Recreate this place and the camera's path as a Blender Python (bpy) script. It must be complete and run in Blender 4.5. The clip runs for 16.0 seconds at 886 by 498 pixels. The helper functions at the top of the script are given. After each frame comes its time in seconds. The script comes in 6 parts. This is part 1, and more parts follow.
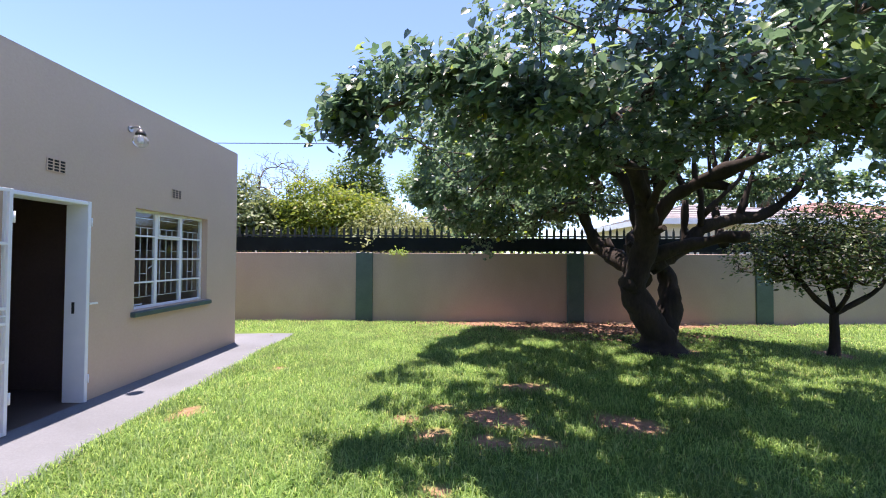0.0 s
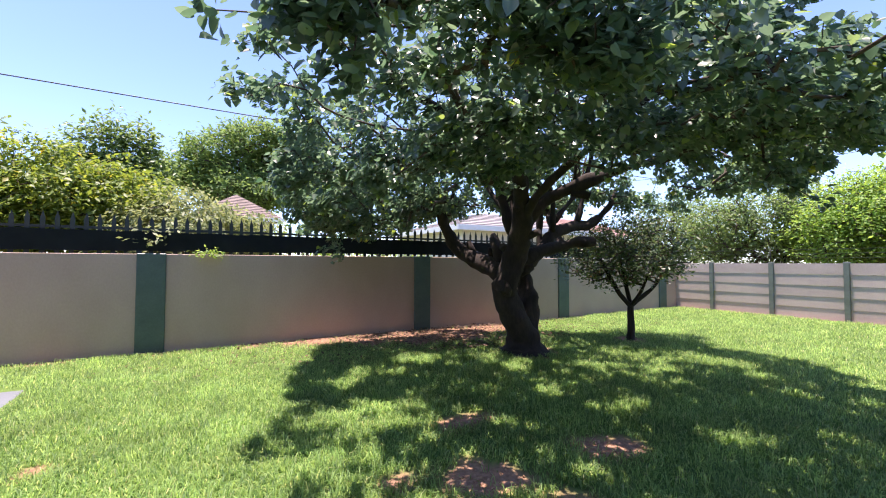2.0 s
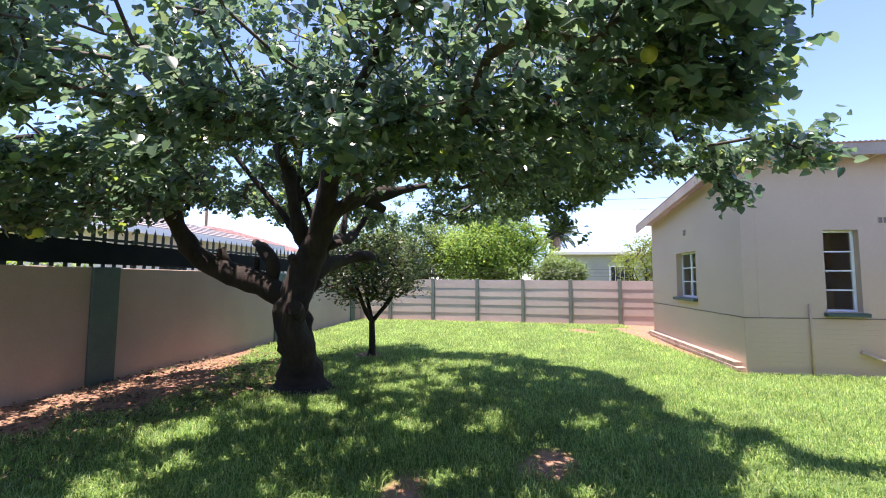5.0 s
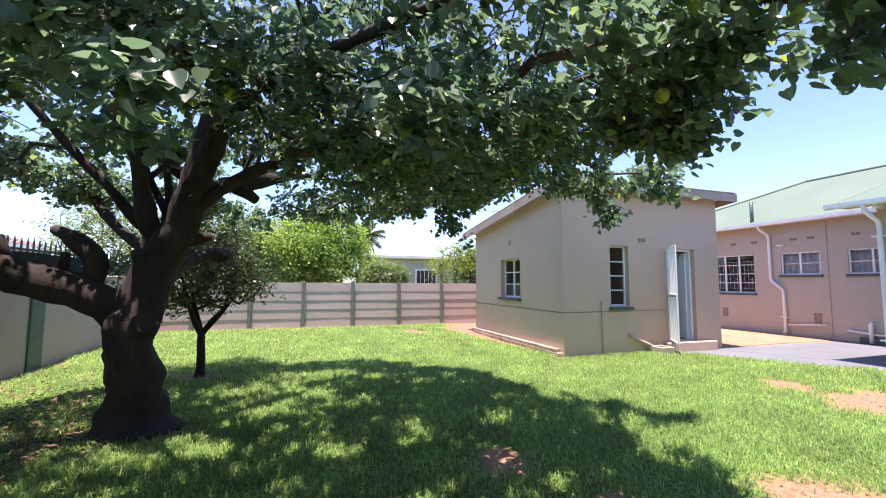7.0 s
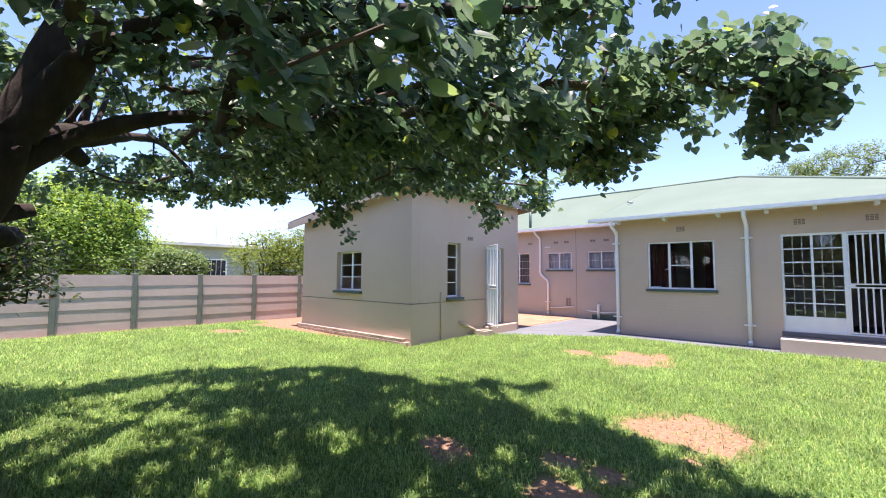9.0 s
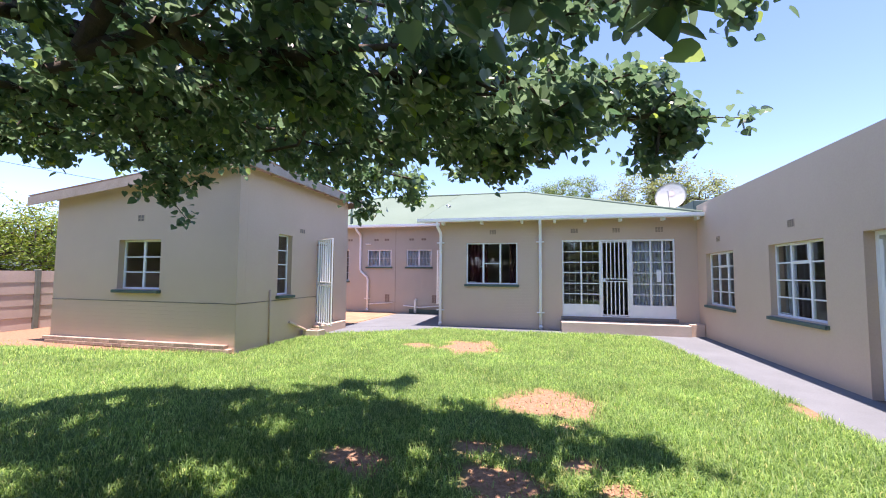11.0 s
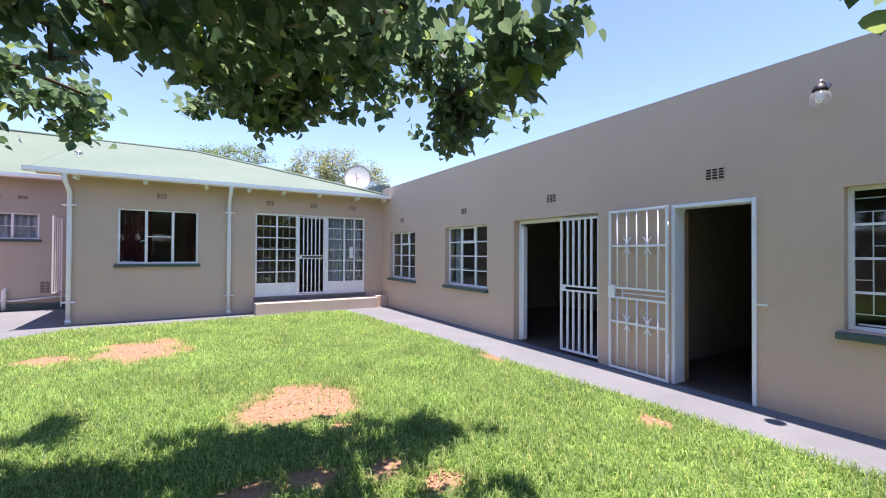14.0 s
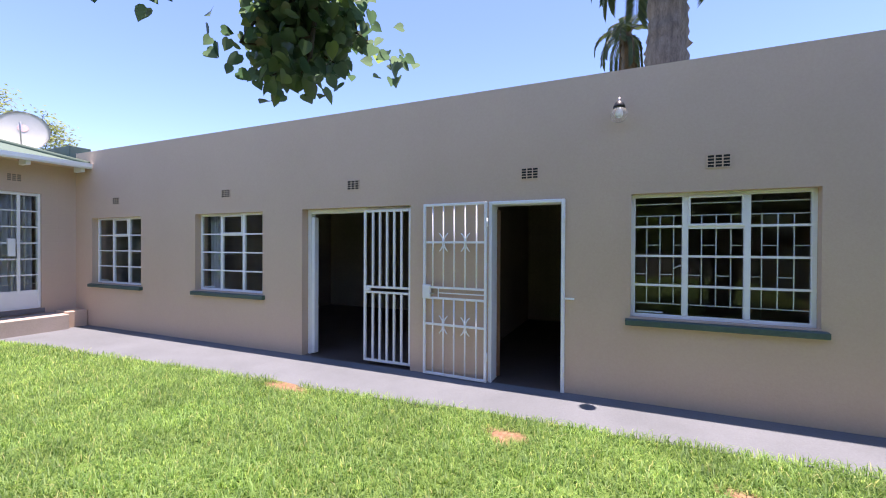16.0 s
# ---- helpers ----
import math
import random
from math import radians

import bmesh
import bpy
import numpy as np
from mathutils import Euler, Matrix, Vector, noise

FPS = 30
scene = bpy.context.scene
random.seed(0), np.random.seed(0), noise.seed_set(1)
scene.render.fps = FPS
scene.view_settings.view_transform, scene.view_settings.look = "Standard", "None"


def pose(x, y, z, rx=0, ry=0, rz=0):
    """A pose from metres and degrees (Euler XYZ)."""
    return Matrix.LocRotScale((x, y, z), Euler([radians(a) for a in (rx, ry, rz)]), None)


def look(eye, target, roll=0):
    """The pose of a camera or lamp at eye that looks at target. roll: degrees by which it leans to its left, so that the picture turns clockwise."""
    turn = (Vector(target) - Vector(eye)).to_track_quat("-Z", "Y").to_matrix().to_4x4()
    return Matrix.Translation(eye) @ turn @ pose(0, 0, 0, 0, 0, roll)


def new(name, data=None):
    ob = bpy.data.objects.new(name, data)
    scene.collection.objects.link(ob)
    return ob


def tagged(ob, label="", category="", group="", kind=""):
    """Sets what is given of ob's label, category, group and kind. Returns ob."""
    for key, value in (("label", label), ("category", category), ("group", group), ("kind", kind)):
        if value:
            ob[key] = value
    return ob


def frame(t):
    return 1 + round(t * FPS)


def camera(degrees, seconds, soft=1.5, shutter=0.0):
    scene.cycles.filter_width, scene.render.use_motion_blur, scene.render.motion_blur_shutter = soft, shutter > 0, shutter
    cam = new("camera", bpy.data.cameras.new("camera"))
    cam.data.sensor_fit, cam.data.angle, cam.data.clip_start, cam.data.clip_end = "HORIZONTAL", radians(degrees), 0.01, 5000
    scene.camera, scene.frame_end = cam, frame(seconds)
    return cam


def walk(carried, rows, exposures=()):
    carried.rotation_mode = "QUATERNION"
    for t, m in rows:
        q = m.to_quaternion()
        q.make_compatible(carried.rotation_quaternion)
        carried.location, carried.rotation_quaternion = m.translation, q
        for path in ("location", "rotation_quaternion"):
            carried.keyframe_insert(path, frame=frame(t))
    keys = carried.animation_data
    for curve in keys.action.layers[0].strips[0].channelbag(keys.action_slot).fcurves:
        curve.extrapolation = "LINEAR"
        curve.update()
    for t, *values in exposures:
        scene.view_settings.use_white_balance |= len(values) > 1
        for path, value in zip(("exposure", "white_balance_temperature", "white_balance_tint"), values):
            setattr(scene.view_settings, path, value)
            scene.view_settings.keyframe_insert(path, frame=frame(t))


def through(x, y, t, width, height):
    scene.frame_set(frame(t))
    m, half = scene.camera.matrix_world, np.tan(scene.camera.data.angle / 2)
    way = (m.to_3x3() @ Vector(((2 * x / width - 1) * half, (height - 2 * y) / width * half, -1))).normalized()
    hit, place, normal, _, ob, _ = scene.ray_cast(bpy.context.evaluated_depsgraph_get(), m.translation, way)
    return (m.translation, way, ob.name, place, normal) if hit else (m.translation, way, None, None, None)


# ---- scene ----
# The camera and its walk: seconds, place, turn in degrees.
cam = camera(94.14, 16.0, soft=1.05)
ROWS = [
    (0.0, -0.008, -0.017, 1.513, 91.36, -0.28, 0.48),
    (0.5, -0.366, 0.397, 1.505, 91.44, -0.23, -6.91),
    (1.0, -0.692, 0.830, 1.484, 91.62, -0.17, -14.61),
    (1.5, -0.984, 1.176, 1.490, 91.83, -0.13, -22.22),
    (2.0, -1.276, 1.551, 1.501, 92.00, -0.11, -30.34),
    (2.5, -1.435, 1.980, 1.485, 92.27, -0.07, -38.35),
    (3.0, -1.576, 2.392, 1.478, 92.49, -0.10, -46.46),
    (3.5, -1.685, 2.808, 1.473, 92.79, -0.18, -54.74),
    (4.0, -1.791, 3.245, 1.489, 93.19, -0.27, -63.18),
    (4.5, -1.918, 3.658, 1.510, 93.70, -0.36, -71.63),
    (5.0, -1.972, 4.101, 1.509, 94.28, -0.40, -79.98),
    (7.5, -1.500, 5.827, 1.527, 94.47, -0.30, -115.55),
    (8.0, -1.323, 6.151, 1.541, 94.11, -0.33, -122.84),
    (8.5, -1.133, 6.456, 1.556, 93.87, -0.25, -130.44),
    (9.0, -0.873, 6.720, 1.552, 93.72, -0.36, -138.12),
    (11.5, 0.384, 7.023, 1.487, 93.46, -0.44, -172.95),
    (12.0, 0.618, 6.947, 1.491, 93.17, -0.42, -179.78),
    (12.5, 0.817, 6.845, 1.511, 92.66, -0.36, -186.96),
    (13.0, 0.931, 6.661, 1.505, 91.95, -0.29, -194.61),
    (13.5, 1.027, 6.430, 1.513, 91.23, -0.25, -202.84),
    (14.0, 1.081, 6.212, 1.516, 90.60, -0.30, -211.64),
    (14.5, 1.142, 5.934, 1.530, 90.23, -0.35, -220.99),
    (15.0, 1.057, 5.589, 1.518, 89.92, -0.28, -230.24),
    (15.5, 0.953, 5.246, 1.546, 89.71, -0.27, -238.76),
    (16.0, 0.820, 4.912, 1.582, 89.57, -0.26, -246.32),
]
walk(cam, [(t, pose(x, y, z, rx, ry, rz)) for t, x, y, z, rx, ry, rz in ROWS],
     exposures=[(0.0, 1.72, 6900, 30), (2.5, 1.79, 6900, 30), (5.0, 1.87, 6900, 30), (8.0, 1.76, 6900, 30), (12.0, 1.78, 6900, 30), (14.0, 1.7, 6900, 30), (16.0, 1.6, 6900, 30)])

# ---- light ----
world = bpy.data.worlds.new("sky")
scene.world = world
world.use_nodes = True
wn = world.node_tree.nodes
sky = wn.new("ShaderNodeTexSky")
sky.sky_type, sky.sun_disc = "NISHITA", False
sky.sun_elevation, sky.sun_rotation = radians(83.5), radians(-37)
sky.air_density, sky.dust_density, sky.ozone_density, sky.altitude = 0.85, 0.15, 6.0, 1500
world.node_tree.links.new(sky.outputs["Color"], wn["Background"].inputs["Color"])
wn["Background"].inputs["Strength"].default_value = 0.132

sun = new("sun", bpy.data.lights.new("sun", "SUN"))
sun.data.energy, sun.data.angle, sun.data.color = 3.7, radians(0.53), (1.0, 0.97, 0.89)
sun.matrix_world = look((-6.8, 9.0, 99.0), (0, 0, 0))


# ---- materials ----
def node(tree, kind, **inputs):
    n = tree.nodes.new(kind)
    for key, value in inputs.items():
        n.inputs[key.replace("_", " ")].default_value = value
    return n


def surface(name, dark, light, rough=0.8, patch=1.2, grain=60.0, bump=0.15, metal=0.0, grain_mix=0.25, stretch=(1, 1, 1), spec=0.5, vary=0.0, courses=0.0):
    """Two colours mixed in large patches, fine grain over them, fine relief."""
    m = bpy.data.materials.new(name)
    m.use_nodes = True
    t = m.node_tree
    b = t.nodes["Principled BSDF"]
    b.inputs["Roughness"].default_value, b.inputs["Metallic"].default_value = rough, metal
    b.inputs["Specular IOR Level"].default_value = spec
    co = t.nodes.new("ShaderNodeTexCoord")
    mp = t.nodes.new("ShaderNodeMapping")
    mp.inputs["Scale"].default_value = stretch
    t.links.new(co.outputs["Object"], mp.inputs["Vector"])
    big = node(t, "ShaderNodeTexNoise", Scale=patch, Detail=5.0, Roughness=0.6)
    fine = node(t, "ShaderNodeTexNoise", Scale=grain, Detail=4.0, Roughness=0.65)
    for n in (big, fine):
        t.links.new(mp.outputs["Vector"], n.inputs["Vector"])
    ramp = t.nodes.new("ShaderNodeValToRGB")
    ramp.color_ramp.elements[0].position, ramp.color_ramp.elements[1].position = 0.3, 0.72
    ramp.color_ramp.elements[0].color, ramp.color_ramp.elements[1].color = (*dark, 1), (*light, 1)
    t.links.new(big.outputs["Fac"], ramp.inputs["Fac"])
    mix = t.nodes.new("ShaderNodeMix")
    mix.data_type, mix.blend_type = "RGBA", "OVERLAY"
    mix.inputs["Factor"].default_value = grain_mix
    t.links.new(ramp.outputs["Color"], mix.inputs["A"])
    t.links.new(fine.outputs["Fac"], mix.inputs["B"])
    out = mix.outputs["Result"]
    if vary:
        info = t.nodes.new("ShaderNodeObjectInfo")
        hsv = t.nodes.new("ShaderNodeHueSaturation")
        rng = node(t, "ShaderNodeMapRange", To_Min=1 - vary, To_Max=1 + vary)
        t.links.new(info.outputs["Random"], rng.inputs["Value"])
        t.links.new(rng.outputs["Result"], hsv.inputs["Value"])
        t.links.new(out, hsv.inputs["Color"])
        out = hsv.outputs["Color"]
    t.links.new(out, b.inputs["Base Color"])
    bp = node(t, "ShaderNodeBump", Strength=bump, Distance=0.01)
    t.links.new(fine.outputs["Fac"], bp.inputs["Height"])
    last = bp
    if courses:
        # faint brick bond showing through the paint
        sep, add, joint = t.nodes.new("ShaderNodeSeparateXYZ"), t.nodes.new("ShaderNodeMath"), t.nodes.new("ShaderNodeCombineXYZ")
        t.links.new(co.outputs["Object"], sep.inputs["Vector"])
        t.links.new(sep.outputs["X"], add.inputs[0])
        t.links.new(sep.outputs["Y"], add.inputs[1])
        t.links.new(add.outputs["Value"], joint.inputs["X"])
        t.links.new(sep.outputs["Z"], joint.inputs["Y"])
        brick = node(t, "ShaderNodeTexBrick", Scale=1.0)
        brick.inputs["Mortar Size"].default_value, brick.inputs["Mortar Smooth"].default_value = 0.007, 0.6
        brick.inputs["Brick Width"].default_value, brick.inputs["Row Height"].default_value = 0.232, 0.0855
        t.links.new(joint.outputs["Vector"], brick.inputs["Vector"])
        last = t.nodes.new("ShaderNodeBump")
        last.invert = True
        last.inputs["Strength"].default_value, last.inputs["Distance"].default_value = courses, 0.006
        t.links.new(brick.outputs["Fac"], last.inputs["Height"])
        t.links.new(bp.outputs["Normal"], last.inputs["Normal"])
    t.links.new(last.outputs["Normal"], b.inputs["Normal"])
    return m


def leafy(name, dark, light, through=0.35, rough=0.45, spec=0.5, warm=None, patch=0.0, clear=2.2):
    """Leaves: colour varies leaf by leaf, with light passing through them."""
    m = bpy.data.materials.new(name)
    m.use_nodes = True
    t = m.node_tree
    b = t.nodes["Principled BSDF"]
    b.inputs["Roughness"].default_value, b.inputs["Specular IOR Level"].default_value = rough, spec
    geo = t.nodes.new("ShaderNodeNewGeometry")
    ramp = t.nodes.new("ShaderNodeValToRGB")
    ramp.color_ramp.elements[0].color, ramp.color_ramp.elements[1].color = (*dark, 1), (*light, 1)
    if warm:
        e = ramp.color_ramp.elements.new(0.93)
        e.color = (*light, 1)
        ramp.color_ramp.elements[2].color = (*warm, 1)
    t.links.new(geo.outputs["Random Per Island"], ramp.inputs["Fac"])
    colour = ramp.outputs["Color"]
    if patch:
        # paler and darker patches over the lawn
        co = t.nodes.new("ShaderNodeTexCoord")
        big = node(t, "ShaderNodeTexNoise", Scale=1.4, Detail=4.0, Roughness=0.6)
        span = node(t, "ShaderNodeMapRange", From_Min=0.3, From_Max=0.7, To_Min=1 - patch, To_Max=1 + patch)
        tone = t.nodes.new("ShaderNodeHueSaturation")
        t.links.new(co.outputs["Object"], big.inputs["Vector"])
        t.links.new(big.outputs["Fac"], span.inputs["Value"])
        t.links.new(span.outputs["Result"], tone.inputs["Value"])
        t.links.new(colour, tone.inputs["Color"])
        colour = tone.outputs["Color"]
    t.links.new(colour, b.inputs["Base Color"])
    tr = t.nodes.new("ShaderNodeBsdfTranslucent")
    hsv = t.nodes.new("ShaderNodeHueSaturation")
    hsv.inputs["Hue"].default_value, hsv.inputs["Saturation"].default_value, hsv.inputs["Value"].default_value = 0.47, 1.1, clear
    t.links.new(colour, hsv.inputs["Color"])
    t.links.new(hsv.outputs["Color"], tr.inputs["Color"])
    mix = t.nodes.new("ShaderNodeMixShader")
    mix.inputs["Fac"].default_value = through
    t.links.new(b.outputs["BSDF"], mix.inputs[1])
    t.links.new(tr.outputs["BSDF"], mix.inputs[2])
    t.links.new(mix.outputs["Shader"], t.nodes["Material Output"].inputs["Surface"])
    return m


def glass_material():
    m = bpy.data.materials.new("window_glass")
    m.use_nodes = True
    t = m.node_tree
    t.nodes.remove(t.nodes["Principled BSDF"])
    clear = t.nodes.new("ShaderNodeBsdfTransparent")
    clear.inputs["Color"].default_value = (0.93, 0.95, 0.95, 1)
    shine = t.nodes.new("ShaderNodeBsdfGlossy")
    shine.inputs["Roughness"].default_value = 0.02
    facing, curve, gain = t.nodes.new("ShaderNodeLayerWeight"), t.nodes.new("ShaderNodeMath"), t.nodes.new("ShaderNodeMath")
    curve.operation, gain.operation = "POWER", "MULTIPLY_ADD"
    curve.inputs[1].default_value, gain.inputs[1].default_value, gain.inputs[2].default_value = 4.0, 0.6, 0.03
    t.links.new(facing.outputs["Facing"], curve.inputs[0])
    t.links.new(curve.outputs["Value"], gain.inputs[0])
    mix = t.nodes.new("ShaderNodeMixShader")
    t.links.new(gain.outputs["Value"], mix.inputs["Fac"])
    t.links.new(clear.outputs["BSDF"], mix.inputs[1])
    t.links.new(shine.outputs["BSDF"], mix.inputs[2])
    t.links.new(mix.outputs["Shader"], t.nodes["Material Output"].inputs["Surface"])
    return m


PAINT = surface("taupe_wall_paint", (0.605, 0.436, 0.325), (0.655, 0.478, 0.36), 0.85, 0.7, 45, 0.22, grain_mix=0.1)
# recess paint: colour greyed to allow for warm bounce off the orange tiles
RECESS_PAINT = surface("bounce_toned_wall_paint", (0.445, 0.4, 0.335), (0.495, 0.443, 0.375), 0.85, 0.7, 45, 0.2, grain_mix=0.1, courses=0.35)
BRICKPAINT = surface("taupe_paint_over_brick", (0.58, 0.434, 0.336), (0.63, 0.475, 0.371), 0.85, 0.7, 45, 0.22, grain_mix=0.1, courses=0.35)
GREEN = surface("dark_green_paint", (0.045, 0.085, 0.075), (0.075, 0.125, 0.11), 0.5, 2.5, 40, 0.12)
WHITE = surface("white_gloss_paint", (0.82, 0.83, 0.84), (0.89, 0.895, 0.9), 0.4, 4, 50, 0.05, grain_mix=0.08)
CREAM = surface("cream_paint", (0.55, 0.52, 0.42), (0.65, 0.6, 0.5), 0.6, 4, 50, 0.08)
CONCRETE = surface("painted_grey_concrete", (0.125, 0.136, 0.148), (0.168, 0.181, 0.198), 0.8, 1.1, 70, 0.25, grain_mix=0.3)
TILE = surface("orange_clay_tile", (0.33, 0.185, 0.11), (0.41, 0.245, 0.155), 0.75, 2, 40, 0.1, vary=0.15)
ROOF = surface("pale_green_roof_sheet", (0.098, 0.15, 0.108), (0.128, 0.184, 0.138), 0.72, 0.5, 12, 0.08, grain_mix=0.12)
ROOF_BROWN = surface("weathered_brown_fascia", (0.33, 0.25, 0.2), (0.45, 0.36, 0.3), 0.7, 2, 30, 0.2)
PRECAST = surface("painted_precast_concrete", (0.42, 0.34, 0.30), (0.52, 0.43, 0.385), 0.85, 1.4, 50, 0.25, vary=0.08)
POST = surface("grey_green_post_paint", (0.13, 0.155, 0.13), (0.2, 0.22, 0.19), 0.75, 3, 40, 0.2)
CLOTH = surface("dark_green_shade_cloth", (0.006, 0.012, 0.014), (0.014, 0.024, 0.026), 0.9, 3, 90, 0.3)
STEEL = surface("dark_green_palisade_paint", (0.012, 0.022, 0.02), (0.03, 0.045, 0.04), 0.5, 5, 60, 0.1)
BARK = surface("dark_rough_bark", (0.014, 0.01, 0.008), (0.052, 0.037, 0.029), 0.95, 5, 26, 1.0, grain_mix=0.6, stretch=(1, 1, 0.35))
TWIG = surface("grey_brown_twig_bark", (0.05, 0.035, 0.028), (0.12, 0.09, 0.07), 0.9, 8, 60, 0.5)
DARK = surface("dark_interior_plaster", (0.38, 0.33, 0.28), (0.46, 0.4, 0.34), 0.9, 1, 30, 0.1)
ROOM = surface("cream_room_plaster", (0.46, 0.39, 0.3), (0.54, 0.46, 0.36), 0.9, 1, 30, 0.1)
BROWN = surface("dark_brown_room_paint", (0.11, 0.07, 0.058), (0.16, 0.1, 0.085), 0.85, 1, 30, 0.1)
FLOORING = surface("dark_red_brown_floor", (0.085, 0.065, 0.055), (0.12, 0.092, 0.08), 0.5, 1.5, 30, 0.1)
WOOD = surface("red_brown_door_wood", (0.13, 0.055, 0.028), (0.22, 0.1, 0.05), 0.45, 3, 40, 0.15, stretch=(6, 6, 0.6))
# shade inside the air brick slots, put into colour: deep and faint
SLOT_SHADE = surface("vent_slot_shade", (0.02, 0.018, 0.016), (0.035, 0.03, 0.028), 0.9)
SLOT_SHADE_SOFT = surface("vent_slot_shade_soft", (0.22, 0.17, 0.14), (0.27, 0.21, 0.175), 0.9)
CURTAIN = surface("dark_red_curtain", (0.1, 0.016, 0.018), (0.16, 0.03, 0.03), 0.9, 3, 80, 0.2)
NET = surface("grey_curtain", (0.68, 0.7, 0.74), (0.8, 0.82, 0.85), 0.9, 3, 80, 0.2)
METAL = surface("grey_metal", (0.4, 0.4, 0.4), (0.55, 0.55, 0.55), 0.4, 6, 60, 0.1, metal=0.8)
BLACK = surface("black_metal", (0.012, 0.012, 0.012), (0.03, 0.03, 0.03), 0.45, 6, 60, 0.1)
GLASS = glass_material()

# ---- shape helpers ----
def box(bm, x0, x1, y0, y1, z0, z1, m=None):
    vs = [bm.verts.new(Vector(p)) for p in ((x0, y0, z0), (x1, y0, z0), (x1, y1, z0), (x0, y1, z0), (x0, y0, z1), (x1, y0, z1), (x1, y1, z1), (x0, y1, z1))]
    if m is not None:
        for v in vs:
            v.co = m @ v.co
    for f in ((3, 2, 1, 0), (4, 5, 6, 7), (0, 1, 5, 4), (1, 2, 6, 5), (2, 3, 7, 6), (3, 0, 4, 7)):
        bm.faces.new([vs[i] for i in f])
    return vs


def boxes(*list_of_boxes, bevel=0.0):
    bm = bmesh.new()
    for b in list_of_boxes:
        box(bm, *b)
    if bevel:
        bmesh.ops.bevel(bm, geom=bm.edges[:], offset=bevel, segments=1, affect="EDGES", profile=0.5)
    return bm


def rod(bm, a, b, r0, r1=None, sides=8, caps=True):
    """A tapered round bar from a to b."""
    a, b = Vector(a), Vector(b)
    r1 = r0 if r1 is None else r1
    q = (b - a).to_track_quat("Z", "Y")
    rings = []
    for p, r in ((a, r0), (b, r1)):
        rings.append([bm.verts.new(p + q @ Vector((r * math.cos(k * math.tau / sides), r * math.sin(k * math.tau / sides), 0))) for k in range(sides)])
    for k in range(sides):
        f = bm.faces.new((rings[0][k], rings[0][(k + 1) % sides], rings[1][(k + 1) % sides], rings[1][k]))
        f.smooth = True
    if caps:
        bm.faces.new(rings[0][::-1])
        bm.faces.new(rings[1])
    return bm


def tube(bm, pts, radii, sides=10, caps=True, rough=0.0, seed=0):
    """A tube along points, of varying radius; rough makes its skin uneven."""
    pts = [Vector(p) for p in pts]
    rings = []
    for i, p in enumerate(pts):
        d = (pts[min(i + 1, len(pts) - 1)] - pts[max(i - 1, 0)]).normalized()
        side = Vector((1, 0, 0)) if abs(d.x) < 0.8 else Vector((0, 1, 0))
        u = d.cross(side).normalized()
        w = d.cross(u)
        ring = []
        for k in range(sides):
            a = k * math.tau / sides
            v = u * math.cos(a) + w * math.sin(a)
            r = radii[i] * (1 + rough * noise.noise((p + v * radii[i]) * 5.0 + Vector((seed, 0, 0))))
            ring.append(bm.verts.new(p + v * r))
        rings.append(ring)
    for a, b in zip(rings, rings[1:]):
        for k in range(sides):
            f = bm.faces.new((a[k], a[(k + 1) % sides], b[(k + 1) % sides], b[k]))
            f.smooth = True
    if caps:
        bm.faces.new(rings[0][::-1])
        bm.faces.new(rings[-1])
    return bm


def mesh_of(name, bm, material):
    me = bpy.data.meshes.new(name)
    bmesh.ops.recalc_face_normals(bm, faces=bm.faces[:])
    bm.to_mesh(me)
    bm.free()
    me.materials.append(material)
    return me


def part(name, bm, material, parent=None, label=""):
    ob = new(name, mesh_of(name, bm, material))
    ob.parent = parent
    if label:
        ob["label"] = label
    return ob


def shared(name, me, parent, m=None):
    """One more object on a mesh that is there already."""
    ob = new(name, me)
    ob.parent = parent
    if m is not None:
        ob.matrix_basis = m
    return ob


def thing(name, label, category, m=None, group="", kind=""):
    ob = new(name)
    ob.empty_display_size = 0.1
    if m is not None:
        ob.matrix_basis = m
    return tagged(ob, label, category, group, kind)


def setting(name, bm, material, label, category):
    return tagged(part(name, bm, material), label, category, kind="structure")


def wall_mesh(u0, u1, z0, z1, holes, place, thick):
    """A wall with openings: place(u, d, z) gives the point u along it, d into it."""
    us = sorted({u0, u1, *[h[0] for h in holes], *[h[1] for h in holes]})
    zs = sorted({z0, z1, *[h[2] for h in holes], *[h[3] for h in holes]})
    solid = {}
    for i in range(len(us) - 1):
        for j in range(len(zs) - 1):
            cu, cz = (us[i] + us[i + 1]) / 2, (zs[j] + zs[j + 1]) / 2
            solid[i, j] = not any(h[0] < cu < h[1] and h[2] < cz < h[3] for h in holes)
    bm = bmesh.new()
    def quad(*ps):
        bm.faces.new([bm.verts.new(place(*p)) for p in ps])
    for (i, j), ok in solid.items():
        if not ok:
            continue
        a, b, c, d = us[i], us[i + 1], zs[j], zs[j + 1]
        for k in (0, thick):
            quad((a, k, c), (b, k, c), (b, k, d), (a, k, d))
        for (ni, nj), e in (((i - 1, j), ((a, c), (a, d))), ((i + 1, j), ((b, c), (b, d))), ((i, j - 1), ((a, c), (b, c))), ((i, j + 1), ((a, d), (b, d)))):
            if not solid.get((ni, nj), False):
                (p, q), (r, s) = e
                quad((p, 0, q), (r, 0, s), (r, thick, s), (p, thick, q))
    bmesh.ops.remove_doubles(bm, verts=bm.verts[:], dist=0.0005)
    return bm


